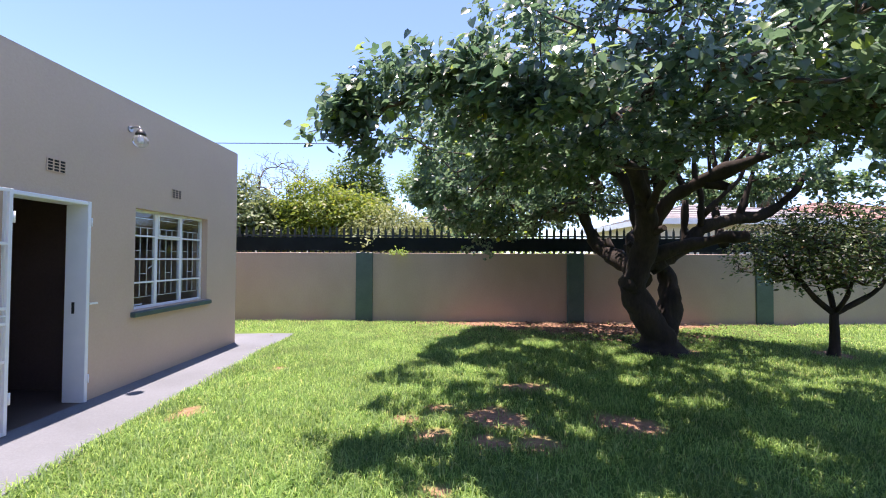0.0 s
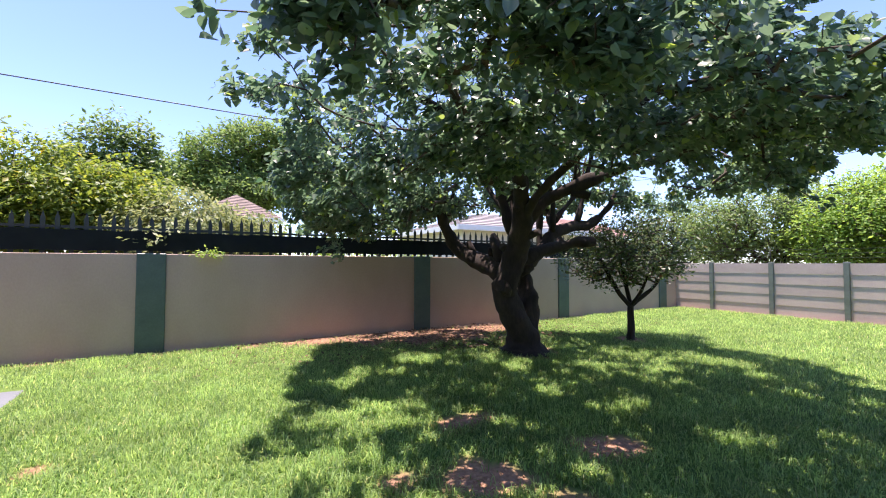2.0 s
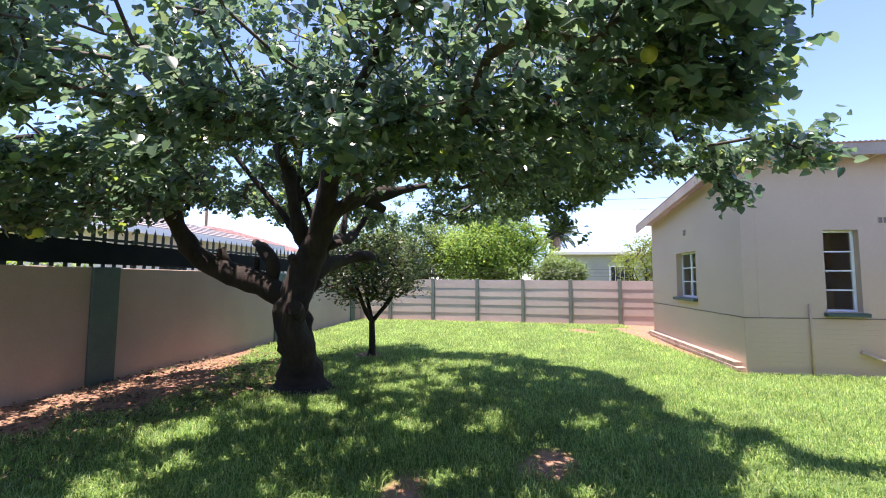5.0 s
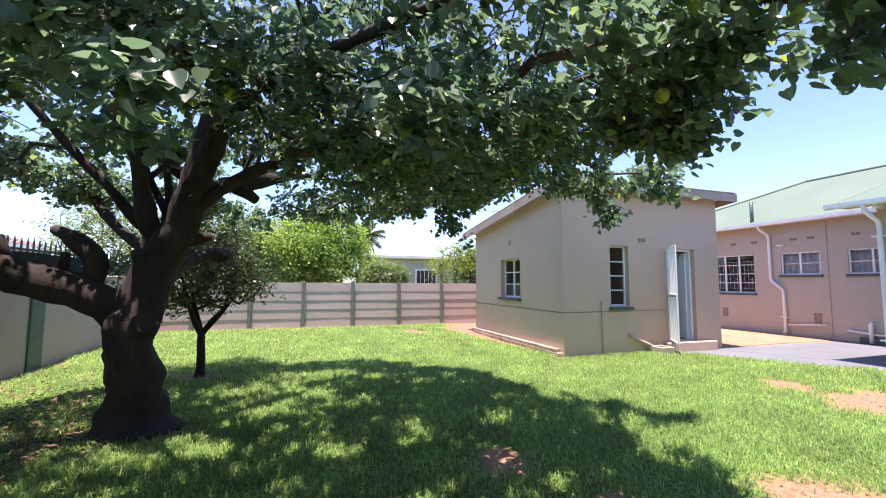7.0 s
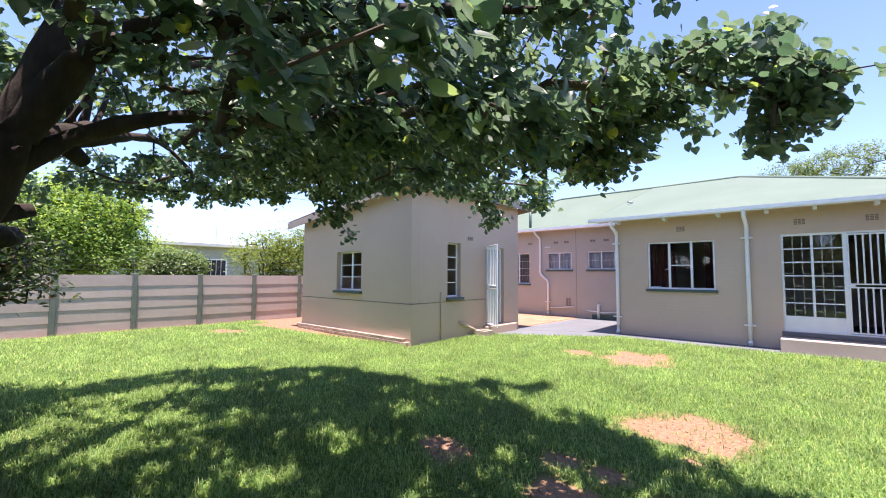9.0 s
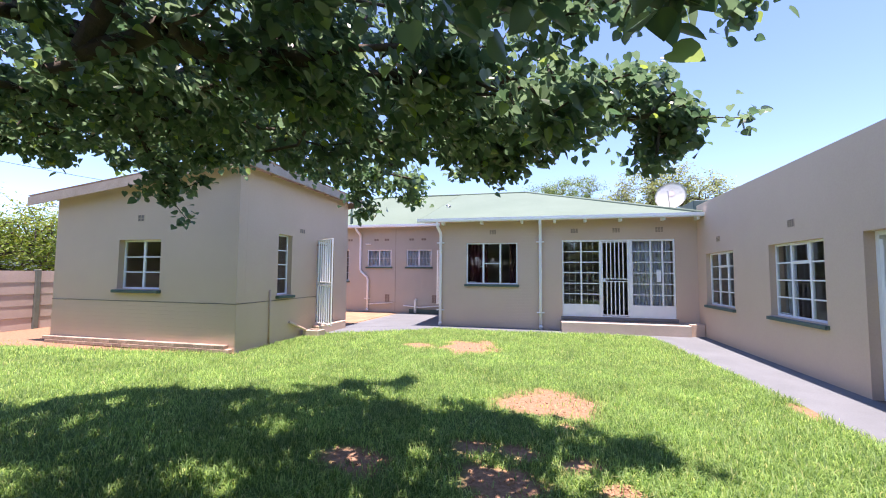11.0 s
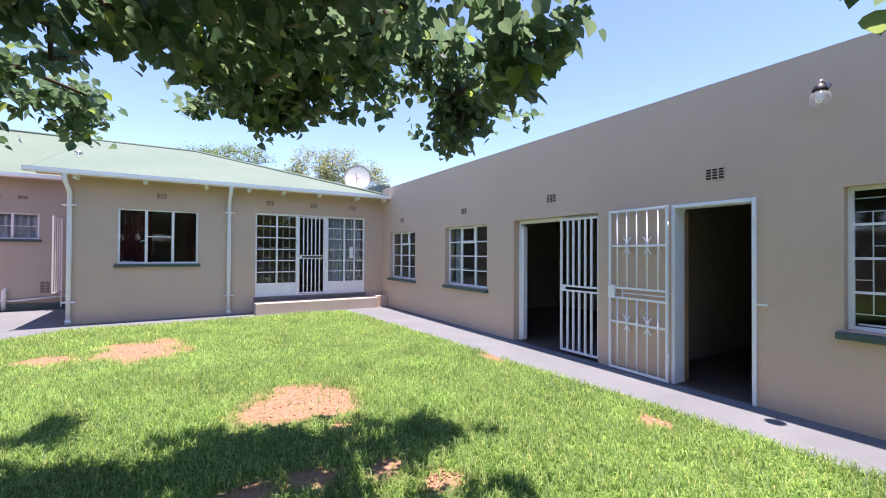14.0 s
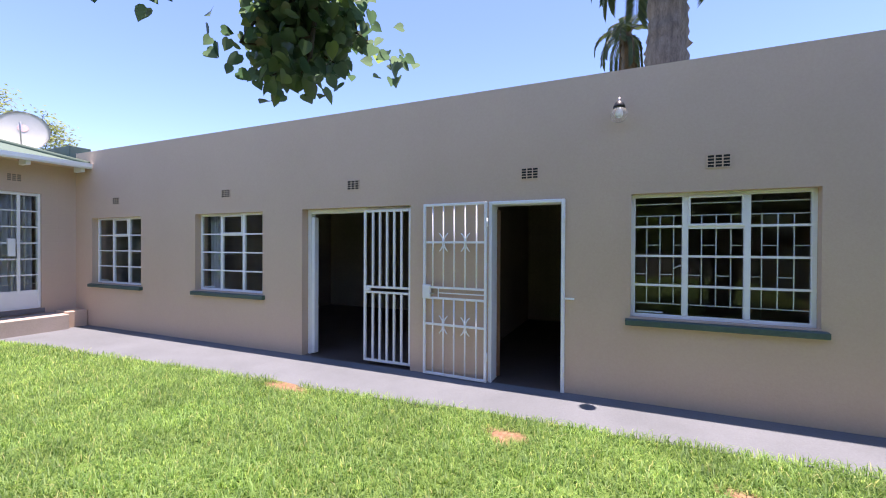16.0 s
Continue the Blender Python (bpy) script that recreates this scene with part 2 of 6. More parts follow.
# ---- ground ----
# bare soil: x, y, half length, half width, turn
BARE = ((0.08, 1.95, 0.62, 0.5, 10), (1.65, -1.6, 0.55, 0.75, 0), (1.62, 3.84, 0.36, 0.24, -20), (0.42, 3.95, 0.4, 0.26, -25), (-0.36, 3.86, 0.14, 0.11, 0),
        (-0.08, 4.18, 0.16, 0.1, 0), (-0.15, 3.5, 0.17, 0.12, 20), (0.76, 3.38, 0.22, 0.14, 0), (0.35, 3.4, 0.16, 0.12, 0), (-0.07, 2.67, 0.1, 0.07, 0),
        (2.75, -1.5, 0.35, 0.3, 0), (-2.55, 4.0, 0.1, 0.14, 0), (-2.3, 5.6, 0.1, 0.1, 0), (3.66, 7.2, 0.6, 0.55, 0), (6.71, 7.21, 0.32, 0.3, 0), (-2.7, 1.5, 0.1, 0.35, 0),
        (11.2, 2.2, 0.7, 0.3, 30), (0.9, 4.9, 0.3, 0.2, 0))


def soil_amount(x, y):
    """How bare the ground is at a place, 0 to 1."""
    s = 0.0
    for bx, by, a, b, turn in BARE:
        dx, dy = x - bx, y - by
        if abs(dx) > 1.6 or abs(dy) > 1.6:
            continue
        c, n = math.cos(radians(turn)), math.sin(radians(turn))
        r = math.hypot((c * dx + n * dy) / a, (c * dy - n * dx) / b)
        r += 0.55 * noise.noise((x * 2.6, y * 2.6, 3.0)) + 0.3 * noise.noise((x * 8, y * 8, 1.0))
        s = max(s, min(1.0, max(0.0, (1.25 - r) / 0.45)))
    # the strip of soil under the north wall, widest under the tree
    edge = 9.78 - 1.6 * math.exp(-((x - 2.9) / 2.4) ** 2) - 0.25 * noise.noise((x * 1.3, 0, 5)) + 0.5 * noise.noise((x * 2.5, y * 2.5, 7))
    s = max(s, min(1.0, max(0.0, (y - edge) / 0.35)))
    # red soil by the outbuilding's north side and the east fence
    if 5.82 < x < 13.3 and -1.5 < y < 1.4:
        e = 0.48 + 0.13 * max(0.0, x - 6.2) + 0.12 * noise.noise((x * 3, y * 3, 9))
        s = max(s, min(1.0, max(0.0, (e - y) / 0.2)) if x < 12.2 else min(1.0, max(0.0, (0.8 - y) / 0.5)))
    if x > 12.7:
        s = max(s, min(1.0, max(0.0, (x - 12.95 + 0.15 * noise.noise((x * 3, y * 3, 2))) / 0.2)))
    return s


def path_edge(y):
    return np.interp(y, (-4.36, -3.2, 0.6, 2.5, 4.3, 8.4), (-2.38, -2.54, -2.71, -2.82, -2.92, -3.03))


def front_edge(x):
    return np.interp(x, (-2.36, 3.03, 5.84, 5.85), (-4.36, -4.27, -2.25, 0.45))


def ground_base(x, y):
    """The lawn's broad shape: a shallow dip round the small tree, and the bed under the paving."""
    if (x < path_edge(y) - 0.06 and y < 8.25) or y < (front_edge(x) - 0.06 if x < 5.8 else -3.4):
        return -0.09
    return 0.018 * noise.noise((x * 0.5, y * 0.5, 0)) - 0.135 * math.exp(-((x - 6.6) ** 2 + (y - 6.7) ** 2) / 9.5)


def ground_height(x, y):
    return ground_base(x, y) + 0.008 * noise.noise((x * 3, y * 3, 0))


def soil_material():
    m = bpy.data.materials.new("lawn_soil")
    m.use_nodes = True
    t = m.node_tree
    b = t.nodes["Principled BSDF"]
    b.inputs["Roughness"].default_value = 0.95
    b.inputs["Specular IOR Level"].default_value = 0.2
    at = t.nodes.new("ShaderNodeAttribute")
    at.attribute_name = "soil"
    co = t.nodes.new("ShaderNodeTexCoord")
    n1, n2, n3 = (node(t, "ShaderNodeTexNoise", Scale=s, Detail=6.0, Roughness=0.65) for s in (1.7, 22.0, 120.0))
    for n in (n1, n2, n3):
        t.links.new(co.outputs["Object"], n.inputs["Vector"])
    grass, soil = t.nodes.new("ShaderNodeValToRGB"), t.nodes.new("ShaderNodeValToRGB")
    for r, a, c in ((grass, (0.07, 0.12, 0.03), (0.15, 0.23, 0.055)), (soil, (0.2, 0.105, 0.065), (0.39, 0.23, 0.148))):
        r.color_ramp.elements[0].position, r.color_ramp.elements[1].position = 0.32, 0.7
        r.color_ramp.elements[0].color, r.color_ramp.elements[1].color = (*a, 1), (*c, 1)
        t.links.new((n1 if r is grass else n2).outputs["Fac"], r.inputs["Fac"])
    mix = t.nodes.new("ShaderNodeMix")
    mix.data_type = "RGBA"
    t.links.new(at.outputs["Fac"], mix.inputs["Factor"])
    t.links.new(grass.outputs["Color"], mix.inputs["A"])
    t.links.new(soil.outputs["Color"], mix.inputs["B"])
    grain = t.nodes.new("ShaderNodeMix")
    grain.data_type, grain.blend_type = "RGBA", "OVERLAY"
    grain.inputs["Factor"].default_value = 0.5
    t.links.new(mix.outputs["Result"], grain.inputs["A"])
    t.links.new(n3.outputs["Fac"], grain.inputs["B"])
    t.links.new(grain.outputs["Result"], b.inputs["Base Color"])
    bp = node(t, "ShaderNodeBump", Strength=0.6, Distance=0.02)
    t.links.new(n2.outputs["Fac"], bp.inputs["Height"])
    t.links.new(bp.outputs["Normal"], b.inputs["Normal"])
    return m


def build_ground():
    """One sheet: fine over the yard, then coarse out to the horizon."""
    xs = [-2500, -400, -80, -30, -12, -6] + [-4.6 + 0.12 * i for i in range(152)] + [14, 16, 20, 30, 60, 200, 700, 2500]
    ys = [-2500, -400, -80, -30, -14, -9] + [-6.2 + 0.12 * i for i in range(141)] + [11, 12, 16, 30, 60, 200, 700, 2500]
    verts, soil = [], []
    for y in ys:
        for x in xs:
            inside = -4.6 <= x <= 13.6 and -6.2 <= y <= 10.7
            verts.append((x, y, ground_height(x, y) if inside else -0.03))
            soil.append(soil_amount(x, y) if inside else 0.25)
    n = len(xs)
    faces = [(j * n + i, j * n + i + 1, (j + 1) * n + i + 1, (j + 1) * n + i) for j in range(len(ys) - 1) for i in range(n - 1)]
    me = bpy.data.meshes.new("ground")
    me.from_pydata(verts, [], faces)
    me.attributes.new("soil", "FLOAT", "POINT").data.foreach_set("value", soil)
    me.materials.append(soil_material())
    for p in me.polygons:
        p.use_smooth = True
    return tagged(new("ground", me), "level garden ground of red soil under a green lawn", "ground", kind="structure")


build_ground()

# ---- paving ----
def slab(name, outline, z0, z1, material, label, category="pavement"):
    bm = bmesh.new()
    low = [bm.verts.new((x, y, z0)) for x, y in outline]
    high = [bm.verts.new((x, y, z1)) for x, y in outline]
    n = len(outline)
    bm.faces.new(low[::-1])
    bm.faces.new(high)
    for k in range(n):
        bm.faces.new((low[k], low[(k + 1) % n], high[(k + 1) % n], high[k]))
    return setting(name, bm, material, label, category)


slab("pavement", [(-3.81, 7.4), (-8.2, 7.4), (-8.2, 8.1), (-4.1, 8.24), (-3.03, 8.4), (-2.92, 4.3), (-2.82, 2.5), (-2.71, 0.6), (-2.54, -3.2), (-2.38, -4.36), (-3.81, -4.36)], -0.2, -0.006, CONCRETE, "grey painted concrete path along the long building")
slab("pavement_2", [(-3.81, -4.364), (-2.38, -4.364), (3.03, -4.27), (5.84, -2.25), (5.84, -3.7), (3.26, -5.17), (-3.81, -5.17)], -0.2, -0.01, CONCRETE, "grey concrete strip along the house front")
slab("pavement_3", [(3.26, -5.174), (5.84, -3.704), (5.84, -4.2), (5.7, -8.53), (3.26, -8.53)], -0.2, -0.008, CONCRETE, "grey concrete slab in the recess of the house")
slab("pavement_4", [(5.706, -8.53), (5.846, -4.2), (12.9, -4.2), (12.9, -8.53)], -0.2, -0.012, surface("tile_mortar", (0.33, 0.2, 0.13), (0.4, 0.25, 0.17)), "mortar bed of the orange tiled yard")

# ---- long building ----
W, H_TOP = -3.81, 3.4
west = lambda u, d, z: Vector((W - d, u, z))
LONG_HOLES = [(-4.62, -3.08, 0.83, 2.09), (-1.63, -0.11, 0.83, 2.09), (0.66, 2.43, -0.3, 2.1), (3.49, 4.31, -0.3, 2.1), (4.98, 6.5, 0.86, 2.12)]
setting("wall_long", wall_mesh(-5.18, 7.4, -0.3, H_TOP, LONG_HOLES, west, 0.23), PAINT, "smooth taupe painted wall of the long flat-roofed building", "wall")
setting("wall_long_north", wall_mesh(W - 4.6, W - 0.232, -0.3, H_TOP, [], lambda u, d, z: Vector((u, 7.4 - d, z)), 0.23), PAINT, "taupe painted end wall of the long building", "wall")
setting("wall_long_back", wall_mesh(-5.18, 7.165, -0.3, H_TOP, [], lambda u, d, z: Vector((W - 4.6 + 0.23 - d, u, z)), 0.23), ROOM, "cream plastered back wall of the long building", "wall")
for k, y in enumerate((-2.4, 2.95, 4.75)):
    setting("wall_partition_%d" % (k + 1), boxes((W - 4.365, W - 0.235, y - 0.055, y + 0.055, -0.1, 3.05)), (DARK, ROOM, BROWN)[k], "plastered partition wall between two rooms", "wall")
setting("wall_long_south", boxes((W - 4.6, W - 0.235, -5.41, -5.185, -0.3, H_TOP)), ROOM, "cream plastered end wall of the long building", "wall")
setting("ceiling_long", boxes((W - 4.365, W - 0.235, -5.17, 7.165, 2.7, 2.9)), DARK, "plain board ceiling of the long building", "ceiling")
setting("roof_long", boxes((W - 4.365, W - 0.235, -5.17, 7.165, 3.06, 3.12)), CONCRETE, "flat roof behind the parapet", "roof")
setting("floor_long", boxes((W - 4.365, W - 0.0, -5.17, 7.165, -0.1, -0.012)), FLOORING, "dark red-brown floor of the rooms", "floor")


# ---- windows and doors ----
def steel_window(name, m, width, height, columns, rows, label, depth=0.1, vent=None, sill=True, split=None, sill_out=0.06, bars=None, frame_mat=None):
    """A steel window. Local x runs along the wall, y into it, z up from the sill. columns: widths; rows: how many panes high in each."""
    frame_mat = frame_mat or WHITE
    w = thing(name, label, "window", m, kind="structure")
    h, a, y0 = height, width / 2, depth
    part("window_frame", boxes((-a, -a + 0.042, y0, y0 + 0.04, 0, h), (a - 0.042, a, y0, y0 + 0.04, 0, h), (-a + 0.035, a - 0.035, y0, y0 + 0.04, 0, 0.035), (-a + 0.035, a - 0.035, y0, y0 + 0.04, h - 0.035, h), bevel=0.004), frame_mat, w, "white painted steel frame")
    total = sum(columns)
    x = -a + 0.035
    span = width - 0.07
    for i, c in enumerate(columns):
        x1 = x + span * c / total
        if i:
            part("mullion", boxes((x - 0.027, x + 0.027, y0 - 0.004, y0 + 0.036, 0.035, h - 0.035), bevel=0.004), frame_mat, w)
        r = rows[i]
        inner0, inner1 = x + 0.022 * (i > 0), x1 - 0.022 * (i < len(columns) - 1)
        cols2 = (split or [1] * len(columns))[i]
        for j in range(1, r):
            z = 0.035 + (h - 0.07) * j / r
            thick = 0.026 if vent == (i, j) else 0.011
            part("glazing_bar", boxes((inner0, inner1, y0 + 0.002, y0 + 0.03, z - thick, z + thick)), frame_mat, w)
        if vent and vent[0] == i:
            z0, z1 = 0.035 + (h - 0.07) * vent[1] / r, h - 0.03
            part("vent_frame", boxes((inner0, inner0 + 0.022, y0 - 0.014, y0 + 0.02, z0, z1), (inner1 - 0.022, inner1, y0 - 0.014, y0 + 0.02, z0, z1), (inner0 + 0.022, inner1 - 0.022, y0 - 0.014, y0 + 0.02, z0, z0 + 0.024), (inner0 + 0.022, inner1 - 0.022, y0 - 0.014, y0 + 0.02, z1 - 0.022, z1), bevel=0.003), frame_mat, w, "white frame of the top-hung vent")
        for q in range(1, cols2):
            xx = inner0 + (inner1 - inner0) * q / cols2
            part("glazing_bar", boxes((xx - 0.011, xx + 0.011, y0 + 0.004, y0 + 0.028, 0.035, h - 0.035)), frame_mat, w)
        for j in range(r):
            z0, z1 = 0.035 + (h - 0.07) * j / r, 0.035 + (h - 0.07) * (j + 1) / r
            tilt = radians(random.uniform(-0.4, 0.4))
            bm = boxes((inner0, inner1, -0.0015, 0.0015, z0, z1))
            bmesh.ops.rotate(bm, cent=((x + x1) / 2, 0, (z0 + z1) / 2), matrix=Matrix.Rotation(tilt, 3, "X") @ Matrix.Rotation(radians(random.uniform(-0.4, 0.4)), 3, "Z"), verts=bm.verts[:])
            bmesh.ops.translate(bm, vec=(0, y0 + 0.018, 0), verts=bm.verts[:])
            pane = part("pane", bm, GLASS, w, "clear glass pane")
            pane.visible_shadow = False
        x = x1
    if len(columns) == 3:
        # casement fastener and stay inside the glass
        part("handle", tube(bmesh.new(), [(-a + width * 0.33, y0 + 0.03, h * 0.43), (-a + width * 0.3, y0 + 0.036, h * 0.425), (-a + width * 0.26, y0 + 0.036, h * 0.4)], [0.009, 0.009, 0.006], 8), frame_mat, w, "white window fastener")
        part("stay", boxes((-a + 0.06, -a + 0.3, y0 + 0.032, y0 + 0.04, 0.045, 0.06)), frame_mat, w, "thin white window stay")
    if sill:
        bm = boxes((-a - 0.05, a + 0.05, -sill_out, depth, -0.075, -0.004), bevel=0.006)
        for v in bm.verts:
            if v.co.y < -sill_out + 0.02 and v.co.z > -0.03:
                v.co.z -= 0.012
        part("window_sill", bm, GREEN, w, "dark green painted sill")
    if bars:
        part("burglar_bars", bars(width, height, y0 + 0.066), WHITE, w, "thin white burglar bars in a brick pattern")
    return w


def brick_bars(width, height, y):
    """Upright bars with short cross bars in every second gap, like a brick bond."""
    bm = bmesh.new()
    a, r = width / 2 - 0.03, 0.0045
    z_at = lambda k: 0.14 + (height - 0.36) * k / 3
    for z in (z_at(0), z_at(3), height - 0.1):
        box(bm, -a, a, y - r, y + r, z - r, z + r)
    n = max(3, round(width / 0.127))
    for i in range(n + 1):
        x = -a + 2 * a * i / n
        box(bm, x - r, x + r, y - 0.017, y - 0.008, z_at(0), z_at(3))
    for k in (1, 2):
        for i in range(n):
            if (i + k) % 2:
                box(bm, -a + 2 * a * i / n, -a + 2 * a * (i + 1) / n, y - r, y + r, z_at(k) - r, z_at(k) + r)
    return bm


def on_west(y, z):
    return pose(W, y, z, 0, 0, 90)


def on_house(x, z, y=-5.18):
    return pose(x, y, z, 0, 0, 180)


steel_window("window_1", on_west(-3.85, 0.83), 1.54, 1.26, (1, 1, 1), (4, 4, 4), "white steel casement window with small panes", vent=(1, 3))
steel_window("window_2", on_west(-0.87, 0.83), 1.52, 1.26, (1, 1.05, 1), (4, 4, 4), "white steel casement window with small panes and curtains inside", vent=(1, 3))
steel_window("window_3", on_west(5.74, 0.86), 1.52, 1.26, (1, 1.12, 1.06), (4, 4, 4), "white steel window with brick-pattern burglar bars behind", 0.09, vent=(1, 3), bars=brick_bars)


def air_brick(m, cols=3, rows=4, w=0.19, h=0.12, paint=None, faint=True):
    """A vent in the wall: painted surround with rows of slots, their shade a flat coloured plate."""
    v = thing("air_vent", "painted air brick in the wall, its rows of slots coloured as shade", "vent", m, group="air vents")
    part("shade_plate", boxes((-w / 2, w / 2, 0.001, 0.003, 0, h)), SLOT_SHADE_SOFT if faint else SLOT_SHADE, v, "flat plate coloured as the shade in the slots")
    bm = bmesh.new()
    for j in range(rows + 1):
        z = h * j / rows
        box(bm, -w / 2 - 0.004, w / 2 + 0.004, -0.006, 0.0, z - 0.004, z + 0.004)
    for i in range(cols + 1):
        x = -w / 2 + w * i / cols
        box(bm, x - 0.006, x + 0.006, -0.005, 0.0, 0, h)
    part("grille", bm, paint or PAINT, v)
    v.matrix_basis = m @ pose(0, -0.004, 0)
    return v


for y in (-3.83, -0.9, 1.55, 3.94, 5.73):
    air_brick(on_west(y, 2.34), faint=False)

def door_frame(name, m, width, height, label, material=None, depth=0.03, thick=0.06, deep=0.1):
    d = thing(name, label, "door", m, kind="structure")
    a = width / 2
    part("door_frame", boxes((-a, -a + thick, -depth, deep, 0, height), (a - thick, a, -depth, deep, 0, height), (-a + thick, a - thick, -depth, deep, height - thick, height), bevel=0.006), material or WHITE, d, "white painted steel door frame")
    return d


# double-door opening with a barred gate in its north half
door_a = door_frame("door_1", on_west(1.545, -0.012), 1.77, 2.112, "open doorway with a white frame and a dark room behind", depth=-0.12, deep=0.22)
part("door_leaf", boxes((-0.82, -0.76, 0.12, 0.21, 0.02, 2.0), bevel=0.004), WHITE, door_a, "white door leaf folded back inside")


def bar_gate(m, width, height, n, label):
    """A gate of upright square tubes with a double rail in its middle."""
    g = thing("security_gate", label, "gate", m)
    t = 0.032
    part("gate_frame", boxes((0, t, -0.016, 0.016, 0, height), (width - t, width, -0.016, 0.016, 0, height), (t, width - t, -0.016, 0.016, 0, t), (t, width - t, -0.016, 0.016, height - t, height), bevel=0.003), WHITE, g)
    mid = height * 0.475
    for z in (mid - 0.035, mid + 0.035):
        part("rail", boxes((t, width - t, -0.015, 0.015, z - 0.014, z + 0.014), bevel=0.003), WHITE, g)
    me = None
    for i in range(n):
        x = t + (width - 2 * t) * (i + 1) / (n + 1)
        if me is None:
            me = mesh_of("bar", boxes((-0.013, 0.013, -0.013, 0.013, t, mid - 0.05), (-0.013, 0.013, -0.013, 0.013, mid + 0.05, height - t)), WHITE)
        shared("bar", me, g, pose(x, 0, 0))
    part("lock_box", boxes((0.02, 0.1, -0.02, 0.02, mid - 0.02, mid + 0.02), bevel=0.004), WHITE, g)
    return g


bar_gate(on_west(1.69, 0.03) @ pose(0, 0.06, 0), 0.72, 2.03, 5, "white barred security gate closing half the doorway")

door_b = door_frame("door_2", on_west(3.9, -0.012), 0.86, 2.112, "open doorway with a white steel frame into a dim room", depth=0.025, thick=0.04, deep=0.215)
part("lock_plate", boxes((0.384, 0.391, 0.1, 0.13, 0.93, 1.05), bevel=0.002), BLACK, door_b, "black lock plate in the jamb")
bm = boxes((-0.045, 0, 0.02, 0.78, 0.02, 2.03), (-0.001, 0.006, 0.12, 0.68, 0.2, 0.9), (-0.001, 0.006, 0.12, 0.68, 1.1, 1.9), bevel=0.003)
leaf = part("door_leaf", bm, WOOD, door_b, "red-brown wooden door leaf swung far inwards")
part("door_handle", rod(bmesh.new(), (0.03, 0.72, 1.0), (0.035, 0.61, 1.0), 0.009), METAL, leaf, "metal lever handle")
leaf.matrix_basis = pose(-0.34, 0.2, 0, 0, 0, 38)
part("strike_bolt", boxes((0.43, 0.53, -0.028, -0.012, 1.02, 1.04)), WHITE, door_b, "white bolt sticking out of the frame")
for z in (0.2, 1.85):
    part("hinge", rod(bmesh.new(), (0.425, -0.03, z), (0.425, -0.03, z + 0.09), 0.009), WHITE, door_b)


def star(bm, x, z, s=0.055):
    """Bent scroll ornament on a gate bar."""
    for sx in (-1, 1):
        for sz in (-1, 1):
            tube(bm, [(x + sx * 0.006, 0, z + sz * 0.012), (x + sx * 0.012, 0, z + sz * 0.05), (x + sx * 0.034, 0, z + sz * 0.085), (x + sx * 0.056, 0, z + sz * 0.108)], [0.009, 0.009, 0.008, 0.006], 6)
    rod(bm, (x, 0, z - 0.045), (x, 0, z + 0.045), 0.013, 0.013)


def scroll_gate(m, width=0.83, height=2.09):
    g = thing("scroll_gate", "white scroll-work security gate folded open against the taupe wall", "gate", m)
    t = 0.03
    part("gate_frame", boxes((0, t, -0.014, 0.014, 0, height), (width - t, width, -0.014, 0.014, 0, height), (t, width - t, -0.014, 0.014, 0, t), (t, width - t, -0.014, 0.014, height - t, height), bevel=0.003), WHITE, g)
    for z in (0.62, 0.94, 1.07, 1.62):
        part("rail", boxes((t, width - t, -0.01, 0.01, z - 0.013, z + 0.013), bevel=0.002), WHITE, g)
    part("rail", boxes((0.2, width - t, -0.006, 0.006, 1.0, 1.012), (0.2, 0.212, -0.006, 0.006, 0.95, 1.06)), WHITE, g)
    for i in range(5):
        x = 0.13 + 0.143 * i
        bm = bmesh.new()
        rod(bm, (x, 0, t), (x, 0, 0.93), 0.0105, 0.0105, 6)
        rod(bm, (x, 0, 1.08), (x, 0, height - t), 0.0105, 0.0105, 6)
        part("bar", bm, WHITE, g)
    for x, z in ((0.273, 0.62), (0.56, 0.62), (0.273, 1.62), (0.56, 1.62)):
        bm = bmesh.new()
        star(bm, x, z)
        part("scroll", bm, WHITE, g)
    lock = part("lock_box", boxes((-0.005, 0.1, -0.024, 0.022, 0.93, 1.1), bevel=0.006), WHITE, g, "white steel lock box")
    part("bolt", boxes((0.1, 0.15, -0.012, 0.004, 0.985, 1.0)), METAL, lock)
    for z in (0.25, 1.8):
        part("hinge", rod(bmesh.new(), (width + 0.008, -0.012, z), (width + 0.008, -0.012, z + 0.1), 0.01), WHITE, g)
    return g


scroll_gate(on_west(2.64, 0.005) @ pose(0, -0.045, 0, 0, 0, -2.5))

# bulkhead lamp on the long wall
lamp = thing("wall_lamp", "small wall lamp with a clear glass globe and black cap", "lamp", pose(W, 4.86, 2.92))
part("bracket", tube(bmesh.new(), [(0, 0, 0.13), (0.05, 0, 0.16), (0.11, 0, 0.155), (0.13, 0, 0.12)], [0.011] * 4, 8), METAL, lamp, "bent metal arm")
part("cap", tube(bmesh.new(), [(0.13, 0, 0.125), (0.13, 0, 0.1), (0.13, 0, 0.075), (0.13, 0, 0.055)], [0.018, 0.042, 0.054, 0.057], 16), BLACK, lamp, "black metal cap")
bm = bmesh.new()
bmesh.ops.create_uvsphere(bm, u_segments=20, v_segments=12, radius=0.082)
for v in bm.verts:
    v.co = Vector((v.co.x + 0.13, v.co.y, v.co.z * 0.95 - 0.016))
for f in bm.faces:
    f.smooth = True
GLOBE = surface("clear_lamp_glass", (0.86, 0.86, 0.85), (0.92, 0.92, 0.91), 0.12, 5, 60, 0.0)
